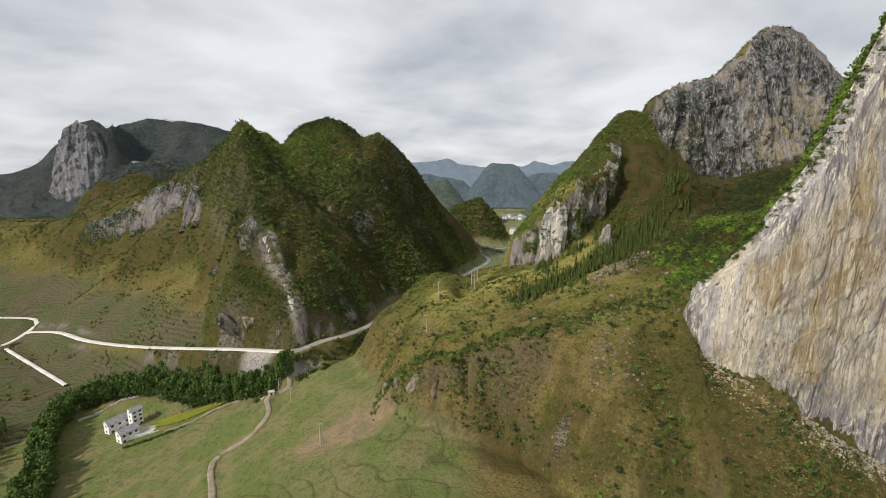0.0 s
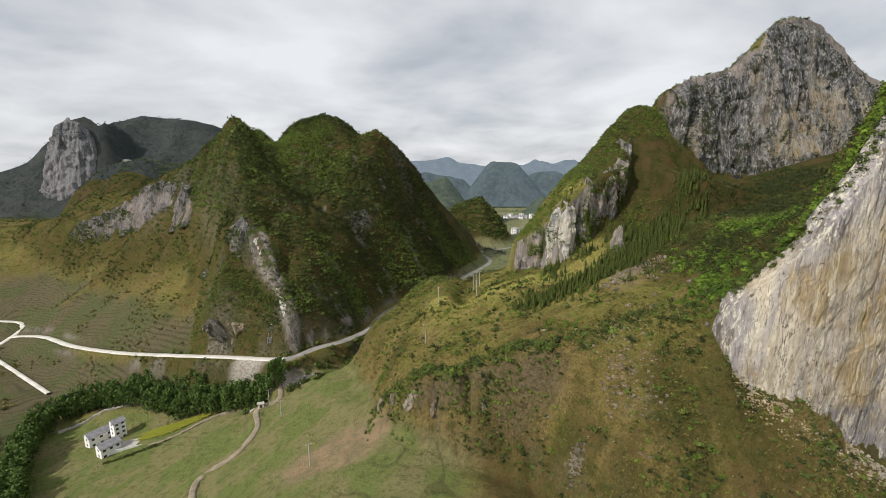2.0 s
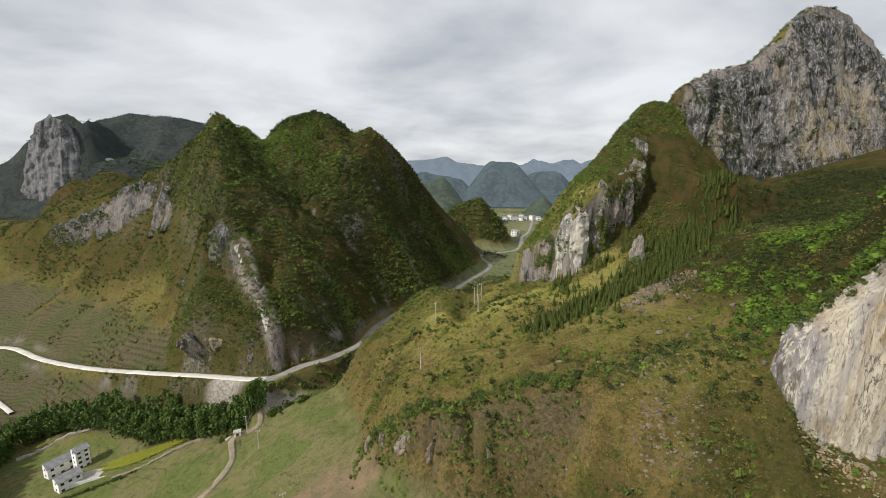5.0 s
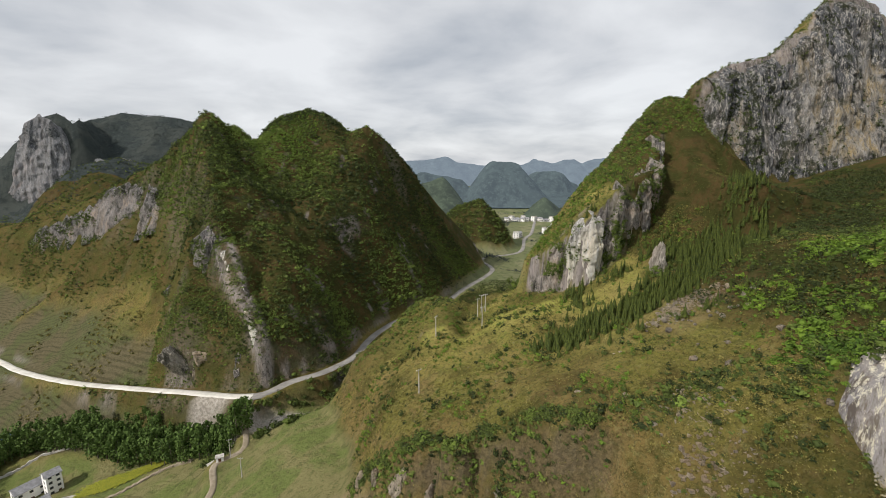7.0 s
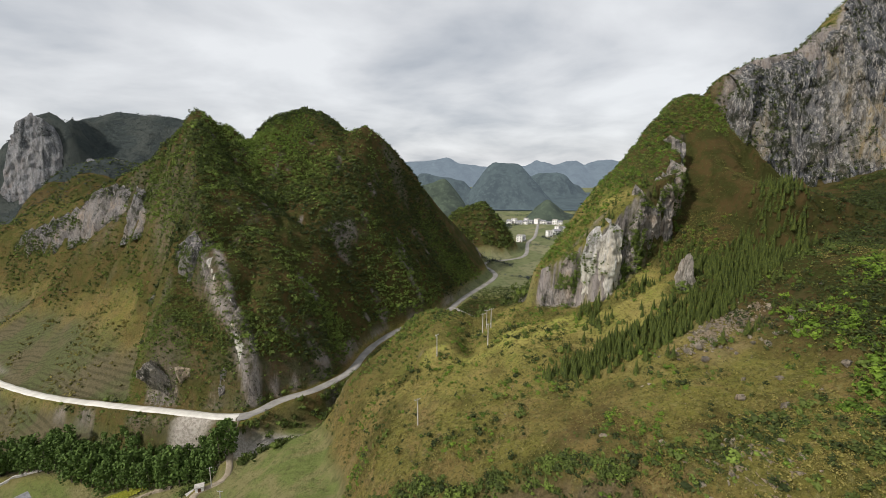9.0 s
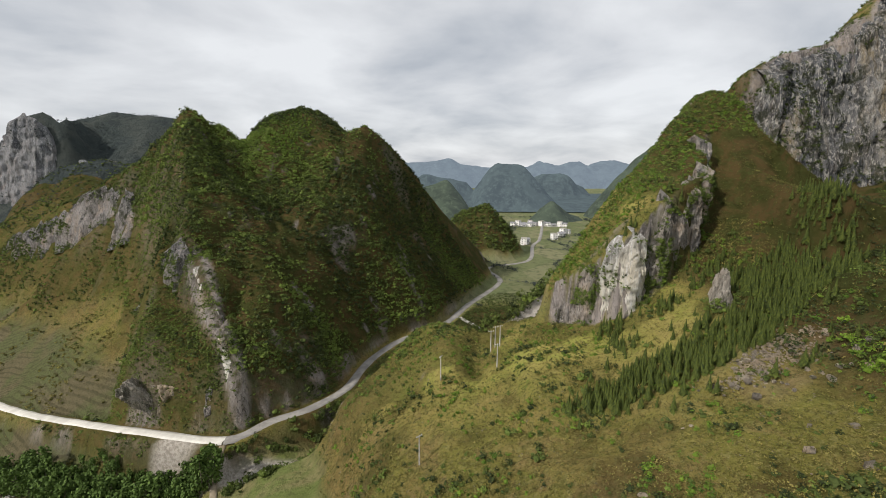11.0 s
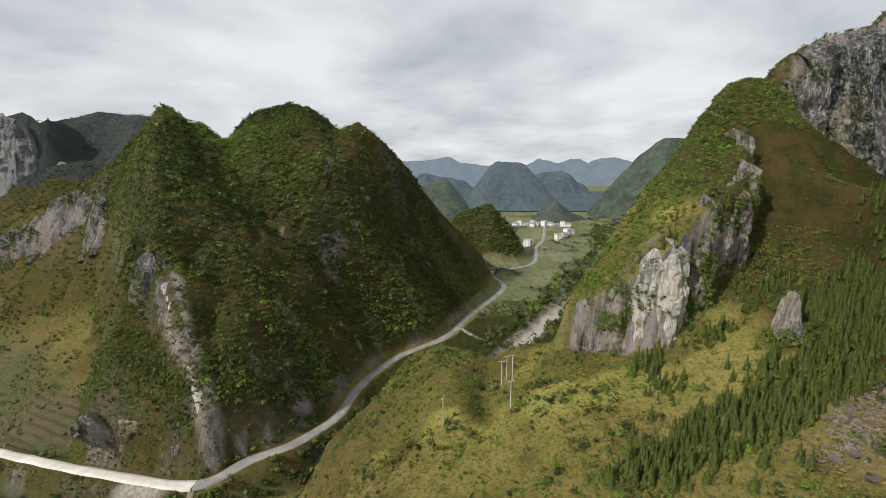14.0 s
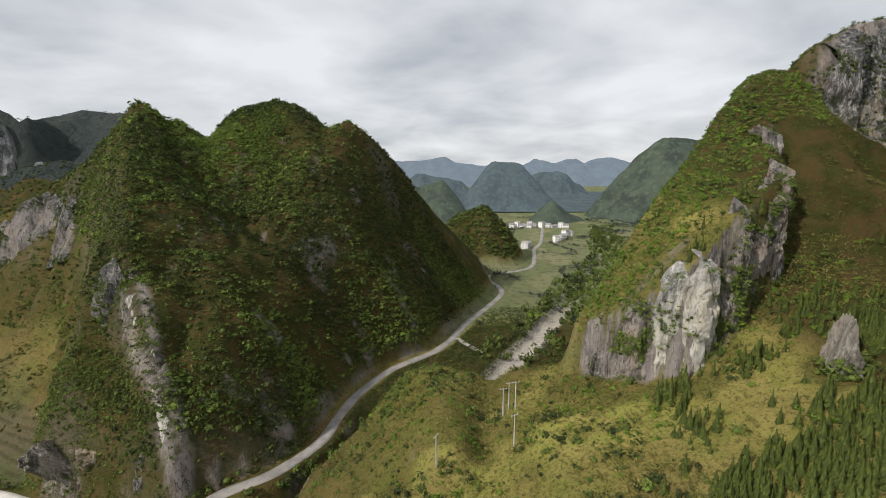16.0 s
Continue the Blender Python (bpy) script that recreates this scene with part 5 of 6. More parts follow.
scatter("slope_shoots", "light green young bushes dotted over the slope", "shrubs", p, rng.uniform(0.7, 1.9, len(p)),
        np.clip(rng.normal(0.4, 0.3, len(p)), 0, 1), THICK, LEAF_BRIGHT)
p = sow(3500, -430, -95, 225, 420, lambda x, y, z: (hill(x, y, z) < 12) * ramp(fbm(x, y, 30, 4, 105), 0.25, 0.6))
scatter("terrace_bushes", "brown-green bushes along the terrace banks", "shrubs", p, rng.uniform(1.0, 3.0, len(p)),
        np.clip(rng.normal(0.4, 0.3, len(p)), 0, 1), THICK, LEAF_DRY)
p = sow(5200, -20, 330, 300, 900, lambda x, y, z: (hill(x, y, z) < 8) * ramp(line_field(x, y, RIVER)[0], 30, 9) * np.maximum(ramp(line_field(x, y, RIVER)[0], 6, 9), ramp(y, 430, 480)))
scatter("river_trees", "dark green trees lining the dry riverbed", "trees", p, rng.uniform(3.5, 7.5, len(p)),
        np.clip(rng.normal(0.35, 0.25, len(p)), 0, 1), THICK, LEAF_DARK, 1.3)
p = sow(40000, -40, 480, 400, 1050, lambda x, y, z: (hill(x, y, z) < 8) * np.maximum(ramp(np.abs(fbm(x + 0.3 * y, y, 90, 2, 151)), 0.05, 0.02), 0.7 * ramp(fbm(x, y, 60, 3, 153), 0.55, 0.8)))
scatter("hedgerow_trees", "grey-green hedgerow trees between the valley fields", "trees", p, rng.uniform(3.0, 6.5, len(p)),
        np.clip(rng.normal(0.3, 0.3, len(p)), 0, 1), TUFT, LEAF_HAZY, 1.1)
p = sow(15000, -60, 75, 236, 440, lambda x, y, z: (x > road_line(y) + 4.5) * (hill(x, y, z) < 16) * ramp(line_field(x, y, RIVER)[0], 5.5, 8) * ramp(line_field(x, y, RIVER)[0], 60, 40))
scatter("riverside_scrub", "dark brown and green scrub between road and dry riverbed", "shrubs", p, rng.uniform(0.8, 2.4, len(p)),
        np.clip(rng.normal(0.15, 0.25, len(p)), 0, 1), THIN, LEAF_DARK)
p = sow(1500, -45, 12, 196, 262, lambda x, y, z: (z > 12) * ramp(y - 0.8 * x, 212, 250) * (0.2 + 0.8 * ramp(fbm(x, y, 10, 3, 173), -0.2, 0.3)))
scatter("knoll_bushes", "leafy green bushes over the tip of the grassy knoll", "shrubs", p, rng.uniform(0.9, 2.4, len(p)),
        np.clip(rng.normal(0.6, 0.3, len(p)), 0, 1), THICK, LEAF_DARK)
p = sow(2400, -120, 10, 190, 320, lambda x, y, z: ramp(line_field(x, y, RIVER)[0], 16, 8) * ramp(line_field(x, y, RIVER)[0], 4, 7))
scatter("ravine_bushes", "green bushes in the shaded ravine below the road", "shrubs", p, rng.uniform(2.0, 4.5, len(p)),
        np.clip(rng.normal(0.35, 0.3, len(p)), 0, 1), THICK, LEAF_DARK, 1.1)


# ---- trees ----
def tree_meshes(kind, seed):
    """Trunk and crown of a tree in metres, its height chosen to fit the camera's view, foot at the origin."""
    g = np.random.default_rng(seed)
    tall = {"poplar": 12.5, "fir": 5.2}[kind]
    bm = bmesh.new()
    r0 = 0.22 if kind == "poplar" else 0.11
    bmesh.ops.create_cone(bm, cap_ends=True, segments=7, radius1=r0, radius2=r0 * 0.3, depth=tall * 0.85, matrix=Matrix.Translation((0, 0, tall * 0.425)))
    for k in range(7 if kind == "poplar" else 0):
        a, h = g.uniform(0, 6.28), tall * g.uniform(0.25, 0.7)
        m = Matrix.Translation((0, 0, h)) @ Euler((0, radians(g.uniform(35, 55)), a)).to_matrix().to_4x4() @ Matrix.Translation((0, 0, 1.1))
        bmesh.ops.create_cone(bm, cap_ends=False, segments=5, radius1=0.08, radius2=0.02, depth=2.2, matrix=m)
    trunk = bpy.data.meshes.new("trunk")
    bm.to_mesh(trunk)
    bm.free()
    trunk.materials.append(BARK)
    V, F = [], []
    if kind == "poplar":
        blobs = [(g.normal(0, 0.8), g.normal(0, 0.8), tall * g.uniform(0.16, 0.92)) for _ in range(15)]
        for bx, by, bz in blobs:
            fat = 1.75 * (1 - 0.55 * max(0, bz / tall - 0.5) / 0.5) * g.uniform(0.75, 1.2)
            for _ in range(30):
                d = g.normal(size=3)
                d /= np.linalg.norm(d)
                c = np.array((bx, by, bz)) + d * fat * np.array((1, 1, 1.25)) * g.uniform(0.55, 1.1)
                a = g.normal(size=3)
                a /= np.linalg.norm(a)
                b = np.cross(d, a)
                b /= max(np.linalg.norm(b), 0.01)
                s = g.uniform(0.28, 0.5)
                i = len(V)
                V += [c - a * s, c + b * s, c + a * s, c - b * s]
                F += [[i, i + 1, i + 2], [i, i + 2, i + 3]]
    else:
        for k in range(9):
            h = tall * (0.12 + 0.86 * k / 9)
            reach = 1.25 * (1 - k / 9.6) * g.uniform(0.85, 1.15)
            n = 9 if k < 6 else 6
            for j in range(n):
                a = 6.283 * (j + 0.5 * (k % 2) + g.uniform(-0.25, 0.25)) / n
                r = reach * g.uniform(0.75, 1.15)
                d, e = np.array((math.cos(a), math.sin(a), 0)), np.array((-math.sin(a), math.cos(a), 0))
                c = np.array((0, 0, h))
                i = len(V)
                V += [c + (0, 0, 0.55), c + d * r * 0.55 + e * r * 0.33, c + d * r - (0, 0, 0.28 + 0.2 * r), c + d * r * 0.55 - e * r * 0.33]
                F += [[i, i + 1, i + 2], [i, i + 2, i + 3]]
    crown = quick_mesh("crown", np.array(V), np.array(F), [POPLAR if kind == "poplar" else FIR], False)
    return trunk, crown


def plant(kind, label, group, places, seed, lo, hi, foot=0.15):
    """Trees of one kind, each an object of its own, after a few models."""
    models = []
    for k in range(4):
        trunk, crown = tree_meshes(kind, seed + k)
        root = tagged(new(kind + "_tree"), label, "tree", group)
        part_mesh("trunk", trunk, root)
        part_mesh("crown", crown, root)
        models.append(root)
    for i, (x, y) in enumerate(places):
        z = float(ground_z([x], [y])[0]) - foot
        s = rng.uniform(lo, hi)
        if i < 4:
            ob = models[i]
            ob.matrix_basis = pose(x, y, z, 0, 0, rng.uniform(0, 360)) @ Matrix.Diagonal((s, s, s, 1))
        else:
            src = models[int(rng.integers(0, 4))]
            ob = copy_thing(src, pose(x, y, z, rng.uniform(-3, 3), rng.uniform(-3, 3), rng.uniform(0, 360)))
            ob.scale = (s * rng.uniform(0.9, 1.1), s * rng.uniform(0.9, 1.1), s)


def along(rows, gap, rows_off, jitter):
    line = [np.array(q[:2]) for q in curve(rows, 8)]
    seg = [np.linalg.norm(b - a) for a, b in zip(line, line[1:])]
    total, out = sum(seg), []
    for off in rows_off:
        s = rng.uniform(0, gap)
        while s < total:
            rest, k = s, 0
            while k < len(seg) - 1 and rest > seg[k]:
                rest -= seg[k]
                k += 1
            t = (line[k + 1] - line[k]) / max(seg[k], 0.01)
            q = line[k] + t * rest + np.array((t[1], -t[0])) * off
            out.append(q + rng.normal(0, jitter, 2))
            s += gap * rng.uniform(0.85, 1.2)
    return out


RIVER_ROW = along([(-98, 200), (-125, 204), (-160, 212), (-195, 224), (-222, 233), (-246, 235), (-262, 222), (-256, 200), (-242, 178), (-222, 154), (-206, 134), (-192, 112)],
                  4.4, (-3.4, 0.6, 4.4), 0.8)
BACK_ROW = along([(-104, 207), (-130, 211), (-160, 219), (-184, 228)], 4.2, (0.0, 3.4), 0.8) + along([(-296, 205), (-282, 190), (-268, 168), (-250, 146), (-232, 122)], 4.8, (0.0, 4.0), 0.8)
plant("poplar", "tall leafy green poplar in the riverside row", "poplars along the river", RIVER_ROW, 900, 1.05, 1.5)
# back rows scaled down to stay below the road in the camera's view
plant("poplar", "smaller leafy green poplar below the road", "poplars along the river", BACK_ROW, 910, 0.65, 0.95)


def fir_places(n):
    """Places in the plantation: a band that climbs the hillside, thinning out at its edges."""
    x, y = rng.uniform(32, 138, n), rng.uniform(138, 215, n)
    mid = np.interp(x, [32, 50, 70, 90, 110, 130, 150], [152, 153, 157, 168, 181, 190, 205])
    w = np.interp(x, [32, 45, 70, 90, 110, 130, 150], [3, 8, 10, 13, 15, 14, 12]) * (0.85 + 0.3 * fbm(x, y, 12, 2, 119))
    edge = np.abs(y - mid) / w
    keep = (edge < 1) | ((edge < 2.2) & (rng.uniform(0, 1, n) < 0.06))
    keep &= (np.hypot(x - 88, y - 178) > 8) & (np.hypot((x - 82) / 1.6, y - 146) > 6)
    return np.stack([x, y], 1)[keep]


firs = fir_places(4300)
for cx, cy, sx, sy, n in ((57, 181, 3, 5, 26), (60, 190, 2, 2, 8), (75, 187, 4, 2.2, 22), (55, 172, 2, 2, 8), (66, 196, 5, 3, 6), (98, 196, 6, 5, 30), (82, 205, 9, 8, 14)):
    firs = np.concatenate([firs, np.stack([rng.normal(cx, sx, n), rng.normal(cy, sy, n)], 1)])
firs = firs[np.argsort(firs[:, 1] + 0.25 * firs[:, 0])]
plant("fir", "dark green young fir in the hillside plantation", "firs on the hillside", firs[:290], 940, 0.45, 1.2, 0.1)
rest = firs[290:]
trunk, crown = tree_meshes("fir", 955)
tv = np.zeros(len(crown.vertices) * 3, np.float32)
crown.vertices.foreach_get("co", tv)
tf = np.array([tuple(q.vertices) for q in crown.polygons])
bpy.data.meshes.remove(trunk)
bpy.data.meshes.remove(crown)
rest3 = np.column_stack([rest, ground_z(rest[:, 0], rest[:, 1]) - 0.1])
scatter("fir_stand", "dense stand of dark green young firs on the hillside", "firs", rest3, rng.uniform(0.45, 1.15, len(rest3)),
        np.clip(rng.normal(0.5, 0.3, len(rest3)), 0, 1), [(tv.reshape(-1, 3), tf)], FIR)


# ---- rocks ----
def rock_thing(name, label, x, y, size, seed, mat, lean=(0, 0, 0), sink=0.25, stretch=(1, 1, 1), sub=4, taper=0.0):
    bm = bmesh.new()
    bmesh.ops.create_icosphere(bm, subdivisions=sub, radius=0.5)
    g = random.Random(seed)
    cuts = [Vector((g.gauss(0, 1), g.gauss(0, 1), g.gauss(0, 0.5))).normalized() for _ in range(12)]
    lim = [g.uniform(0.22, 0.40) for _ in cuts]
    for v in bm.verts:
        for c, m in zip(cuts, lim):
            over = v.co.dot(c) - m
            if over > 0:
                v.co -= c * over * 0.96
        q = Vector((v.co.x * 4 + seed, v.co.y * 4, v.co.z * 1.5))
        n = noise.fractal(q, 0.8, 2.1, 5) + 0.5 * noise.fractal(q * 3.1, 0.7, 2.1, 4)
        v.co += Vector((v.co.x, v.co.y, v.co.z * 0.4)).normalized() * ((0.17 if taper > 0.5 else 0.10) * n + 0.05 * abs(noise.noise(q * 2.3)))
        k = 1 - taper * (v.co.z + 0.5)
        v.co.x, v.co.y = v.co.x * k, v.co.y * k
    bmesh.ops.transform(bm, matrix=Euler([radians(a) for a in lean]).to_matrix().to_4x4() @ Matrix.Diagonal((size * stretch[0], size * stretch[1], size * stretch[2], 1)), verts=bm.verts)
    low = min(v.co.z for v in bm.verts)
    me = bpy.data.meshes.new(name)
    bm.to_mesh(me)
    bm.free()
    me.materials.append(mat)
    ob = tagged(new(name, me), label, "rock")
    high = max(v.co.z for v in me.vertices)
    ob.location = (x, y, float(ground_z([x], [y])[0]) - low - sink * (high - low))
    return ob


rock_thing("leaning_rock", "huge bare limestone slab leaning out of the slope above the road", -158, 243, 27, 3, CLIFF_PINNACLE, (12, -38, 25), 0.2, (0.55, 0.75, 1.05), 5).location = (-154, 240, 6)
hump = rock_thing("rock_hump", "broad scrub-covered limestone hump behind the leaning slab", -146, 247, 26, 4, BOULDER, (0, 0, 0), 0.35, (1.2, 0.9, 0.9), 5)
hump.location = (-141, 243, 5)
bpy.context.view_layer.update()
top = [v.co + hump.location for v in hump.data.vertices if v.normal.z > 0.25]
p = np.array([top[int(k)] for k in rng.integers(0, len(top), 130)]) - (0, 0, 0.6)
scatter("hump_scrub", "green and brown scrub covering the back of the big rock", "shrubs", p, rng.uniform(1.0, 2.6, len(p)),
        np.clip(rng.normal(0.45, 0.3, len(p)), 0, 1), FAR_BUSH, LEAF_DARK)
rock_thing("rock_pinnacle", "grey rock pinnacle standing among young firs", 88, 178, 13, 5, CLIFF_PINNACLE, (0, 6, 0), 0.25, (0.85, 0.8, 1.35), 6, 0.75)
p = np.stack([88 + rng.normal(0, 3.2, 60), 175.5 + rng.normal(0, 1.5, 60), np.zeros(60)], 1)
p[:, 2] = ground_z(p[:, 0], p[:, 1]) + rng.uniform(0, 3.5, 60) * (rng.uniform(0, 1, 60) > 0.5)
scatter("pinnacle_scrub", "green shrubs round the foot of the rock pinnacle", "shrubs", p, rng.uniform(0.8, 2.2, len(p)),
        np.clip(rng.normal(0.5, 0.3, len(p)), 0, 1), THICK, LEAF_DARK)
for i, (x, y, s, f) in enumerate([(-12, 117, 8, 1.3), (-4, 113, 7, 1.5), (-20, 123, 7, 1.1), (15, 107, 6, 1.3), (-26, 130, 7, 1.0)]):
    rock_thing("scarp_rock", "weathered dark rock rib jutting from the grassy scarp", x, y, s, 20 + i, BOULDER, (0, 6, 30 * i), 0.74, (1.2, 0.9, f), 5, 0.4)
p = np.stack([rng.uniform(-32, 40, 900), np.zeros(900), np.zeros(900)], 1)
p[:, 1] = np.interp(p[:, 0], [-40, -10, 10, 18, 28, 40], [135, 123, 117, 116, 114, 104]) - np.abs(rng.normal(0, 6, 900)) * (fbm(p[:, 0], 0 * p[:, 0], 6, 3, 175) > 0.05) + rng.normal(0, 1.8, 900)
p[:, 2] = ground_z(p[:, 0], p[:, 1]) - 0.1
scatter("scarp_bushes", "dense green and dark bushes over the rocky scarp", "shrubs", p, rng.uniform(0.8, 2.4, len(p)),
        np.clip(0.5 + 0.4 * fbm(p[:, 0], p[:, 1], 8, 2, 155) + rng.normal(0, 0.3, len(p)), 0, 1), THICK, LEAF_DARK)
for i in range(46):
    x, y = rng.uniform(70, 100), rng.uniform(132, 156)
    if i > 20:
        x, y = rng.uniform(36, 112), rng.uniform(76, 150)
    rock_thing("slope_stone", "small grey limestone block lying on the slope", x, y, rng.uniform(1.2, 3.2), 60 + i, BOULDER, (10 * (i % 5), 12, 40 * i), 0.45, (1, 0.8, 0.7), 2)


def litter(name, label, spots, n, lo, hi, mat):
    """Loose blocks strewn thickly round a few spots: x, y, spread along x, spread along y."""
    V, F = [], []
    for x0, y0, sx, sy in spots:
        xs, ys = rng.normal(x0, sx, n), rng.normal(y0, sy, n)
        for x, y, z in zip(xs, ys, ground_z(xs, ys)):
            s, k = rng.uniform(lo, hi) * rng.uniform(0.6, 1.5), len(V)
            V += [(x + s * rng.uniform(0.4, 1) * a, y + s * rng.uniform(0.4, 1) * b, z + s * (rng.uniform(0.2, 0.9) if up else -0.3)) for up in (0, 1) for a, b in ((-1, -1), (1, -1), (1, 1), (-1, 1))]
            F += [[k + i for i in f] for f in ((4, 5, 6, 7), (0, 1, 5, 4), (1, 2, 6, 5), (2, 3, 7, 6), (3, 0, 4, 7))]
    return tagged(new(name, quick_mesh(name, np.array(V), np.array(F), [mat], False)), label, "stones", kind="stuff")


litter("stone_litter", "pale pinkish limestone rubble among the grass below the firs", [(89, 151, 4, 3), (80, 147, 5, 2), (74, 143, 4, 2.5), (96, 156, 3, 3)], 330, 0.12, 0.45, BOULDER)
litter("outcrop_stones", "weathered grey limestone outcrops on the dry slope", [(56, 90, 3, 5), (60, 98, 3, 5), (62, 84, 2.5, 4), (42, 82, 1.2, 1.2)], 150, 0.15, 0.6, BOULDER)
xs = rng.uniform(86, 175, 2600)
ys = cliff_line(xs) - 4.2 - np.abs(rng.normal(0, 2.6, 2600))
V, F = [], []
for x, y, z in zip(xs, ys, ground_z(xs, ys)):
    s, k = rng.uniform(0.08, 0.32) * (2.2 if rng.uniform(0, 1) > 0.95 else 1), len(V)
    V += [(x + s * rng.uniform(0.5, 1) * a, y + s * rng.uniform(0.5, 1) * b, z + s * (rng.uniform(0.3, 0.8) if up else -0.3)) for up in (0, 1) for a, b in ((-1, -1), (1, -1), (1, 1), (-1, 1))]
    F += [[k + i for i in f] for f in ((4, 5, 6, 7), (0, 1, 5, 4), (1, 2, 6, 5), (2, 3, 7, 6), (3, 0, 4, 7))]
tagged(new("scree", quick_mesh("scree", np.array(V), np.array(F), [CLIFF_TAN], False)), "pale limestone scree at the foot of the cliff", "stones", kind="stuff")


# ---- buildings ----
def box(bm, x0, x1, y0, y1, z0, z1):
    vs = [bm.verts.new((x, y, z)) for z in (z0, z1) for x, y in ((x0, y0), (x1, y0), (x1, y1), (x0, y1))]
    for f in ((3, 2, 1, 0), (4, 5, 6, 7), (0, 1, 5, 4), (1, 2, 6, 5), (2, 3, 7, 6), (3, 0, 4, 7)):
        bm.faces.new([vs[i] for i in f])


def one_box(*args):
    bm = bmesh.new()
    box(bm, *args)
    return bm


def house(label, w, d, h, storeys, roof_h, group, detail=True, parapet=False):
    """A plastered farmhouse: walls, gabled roof with eaves, windows in rows, a door."""
    root = tagged(new("house"), label, "house", group)
    bm = bmesh.new()
    box(bm, -w / 2, w / 2, -d / 2, d / 2, -2.5, h)
    if not parapet:
        a = [bm.verts.new(p) for p in ((-w / 2, -d / 2, h), (-w / 2, d / 2, h), (-w / 2, 0, h + roof_h - 0.15))]
        b = [bm.verts.new(p) for p in ((w / 2, -d / 2, h), (w / 2, 0, h + roof_h - 0.15), (w / 2, d / 2, h))]
        bm.faces.new(a)
        bm.faces.new(b)
    part("wall", bm, PLASTER, root)
    bm = bmesh.new()
    if parapet:
        for q in ((-w / 2 - .1, w / 2 + .1, -d / 2 - .1, -d / 2 + .15), (-w / 2 - .1, w / 2 + .1, d / 2 - .15, d / 2 + .1), (-w / 2 - .1, -w / 2 + .15, -d / 2 + .15, d / 2 - .15), (w / 2 - .15, w / 2 + .1, -d / 2 + .15, d / 2 - .15)):
            box(bm, *q, h - 0.1, h + 0.9)
        box(bm, -w / 2 + .15, w / 2 - .15, -d / 2 + .15, d / 2 - .15, h - 0.05, h + 0.1)
        part("roof", bm, CONCRETE, root, "flat concrete roof with a parapet")
    else:
        ew, ed, t = w / 2 + 0.45, d / 2 + 0.5, 0.22
        drop = roof_h * 0.5 / (d / 2)
        for sgn in (-1, 1):
            prof = [(0, h + roof_h), (sgn * ed, h - drop), (sgn * ed, h - drop - t), (0, h + roof_h - t)]
            va = [bm.verts.new((-ew, y, z)) for y, z in prof]
            vb = [bm.verts.new((ew, y, z)) for y, z in prof]
            for k in range(4):
                bm.faces.new((va[k], va[(k + 1) % 4], vb[(k + 1) % 4], vb[k]))
            bm.faces.new(va)
            bm.faces.new(vb[::-1])
        part("roof", bm, ROOF_GREY, root, "grey tiled gable roof")
    if detail:
        fh = h / storeys
        n = max(2, int(w / 3.2))
        for sgn in (-1, 1):
            for s in range(storeys):
                for k in range(n):
                    cx = -w / 2 + (k + 0.5) * w / n
                    y = sgn * d / 2
                    if s == 0 and k == n // 2 and sgn < 0:
                        part("door", one_box(cx - 0.7, cx + 0.7, y - 0.08, y + 0.08, 0, 2.2), WOOD_DOOR, root)
                        continue
                    z = s * fh + 1.0
                    fr = part("window", one_box(cx - 0.8, cx + 0.8, y - 0.05, y + 0.05, z, z + 1.45), CONCRETE, root)
                    part("pane", one_box(cx - 0.68, cx + 0.68, y - 0.08, y + 0.08, z + 0.12, z + 1.33), GLASS_DARK, fr)
        for sgn in (-1, 1):
            for s in range(storeys):
                x, z = sgn * w / 2, s * fh + 1.0
                fr = part("window", one_box(x - 0.05, x + 0.05, -0.7, 0.7, z, z + 1.4), CONCRETE, root)
                part("pane", one_box(x - 0.08, x + 0.08, -0.58, 0.58, z + 0.12, z + 1.28), GLASS_DARK, fr)
    return root


def put(ob, x, y, turn, z=None):
    zz = float(ground_z([x], [y])[0]) if z is None else z
    ob.matrix_basis = pose(x, y, zz, 0, 0, turn)
    return ob


put(house("long two-storey white farmhouse with a grey gable roof", 12.5, 7, 7.2, 2, 2.2, "farmhouses in the meadow"), -213, 199, 60, -49.5)
put(house("narrow four-storey white farmhouse tower with a small grey roof", 6.4, 6.0, 11.5, 4, 1.6, "farmhouses in the meadow"), -202, 201, 60, -47.5)
put(house("two-storey white farmhouse with a grey gable roof beside the yard", 10, 7, 6.8, 2, 2.2, "farmhouses in the meadow"), -194.5, 183.5, 60, -46)
bm = bmesh.new()
box(bm, -10, 10, -4.5, 4.5, -3, 0.25)
yard = tagged(new("yard"), "pale concrete farmyard slab beside the farmhouses", "yard", kind="structure")
part("slab", bm, CONCRETE, yard)
for q in ((-10, 10, -4.7, -4.5), (9.9, 10.1, -4.5, 4.5)):
    part("low_wall", one_box(*q, -2, 1.1), PLASTER, yard)
put(yard, -184, 189, 22, -43.2)


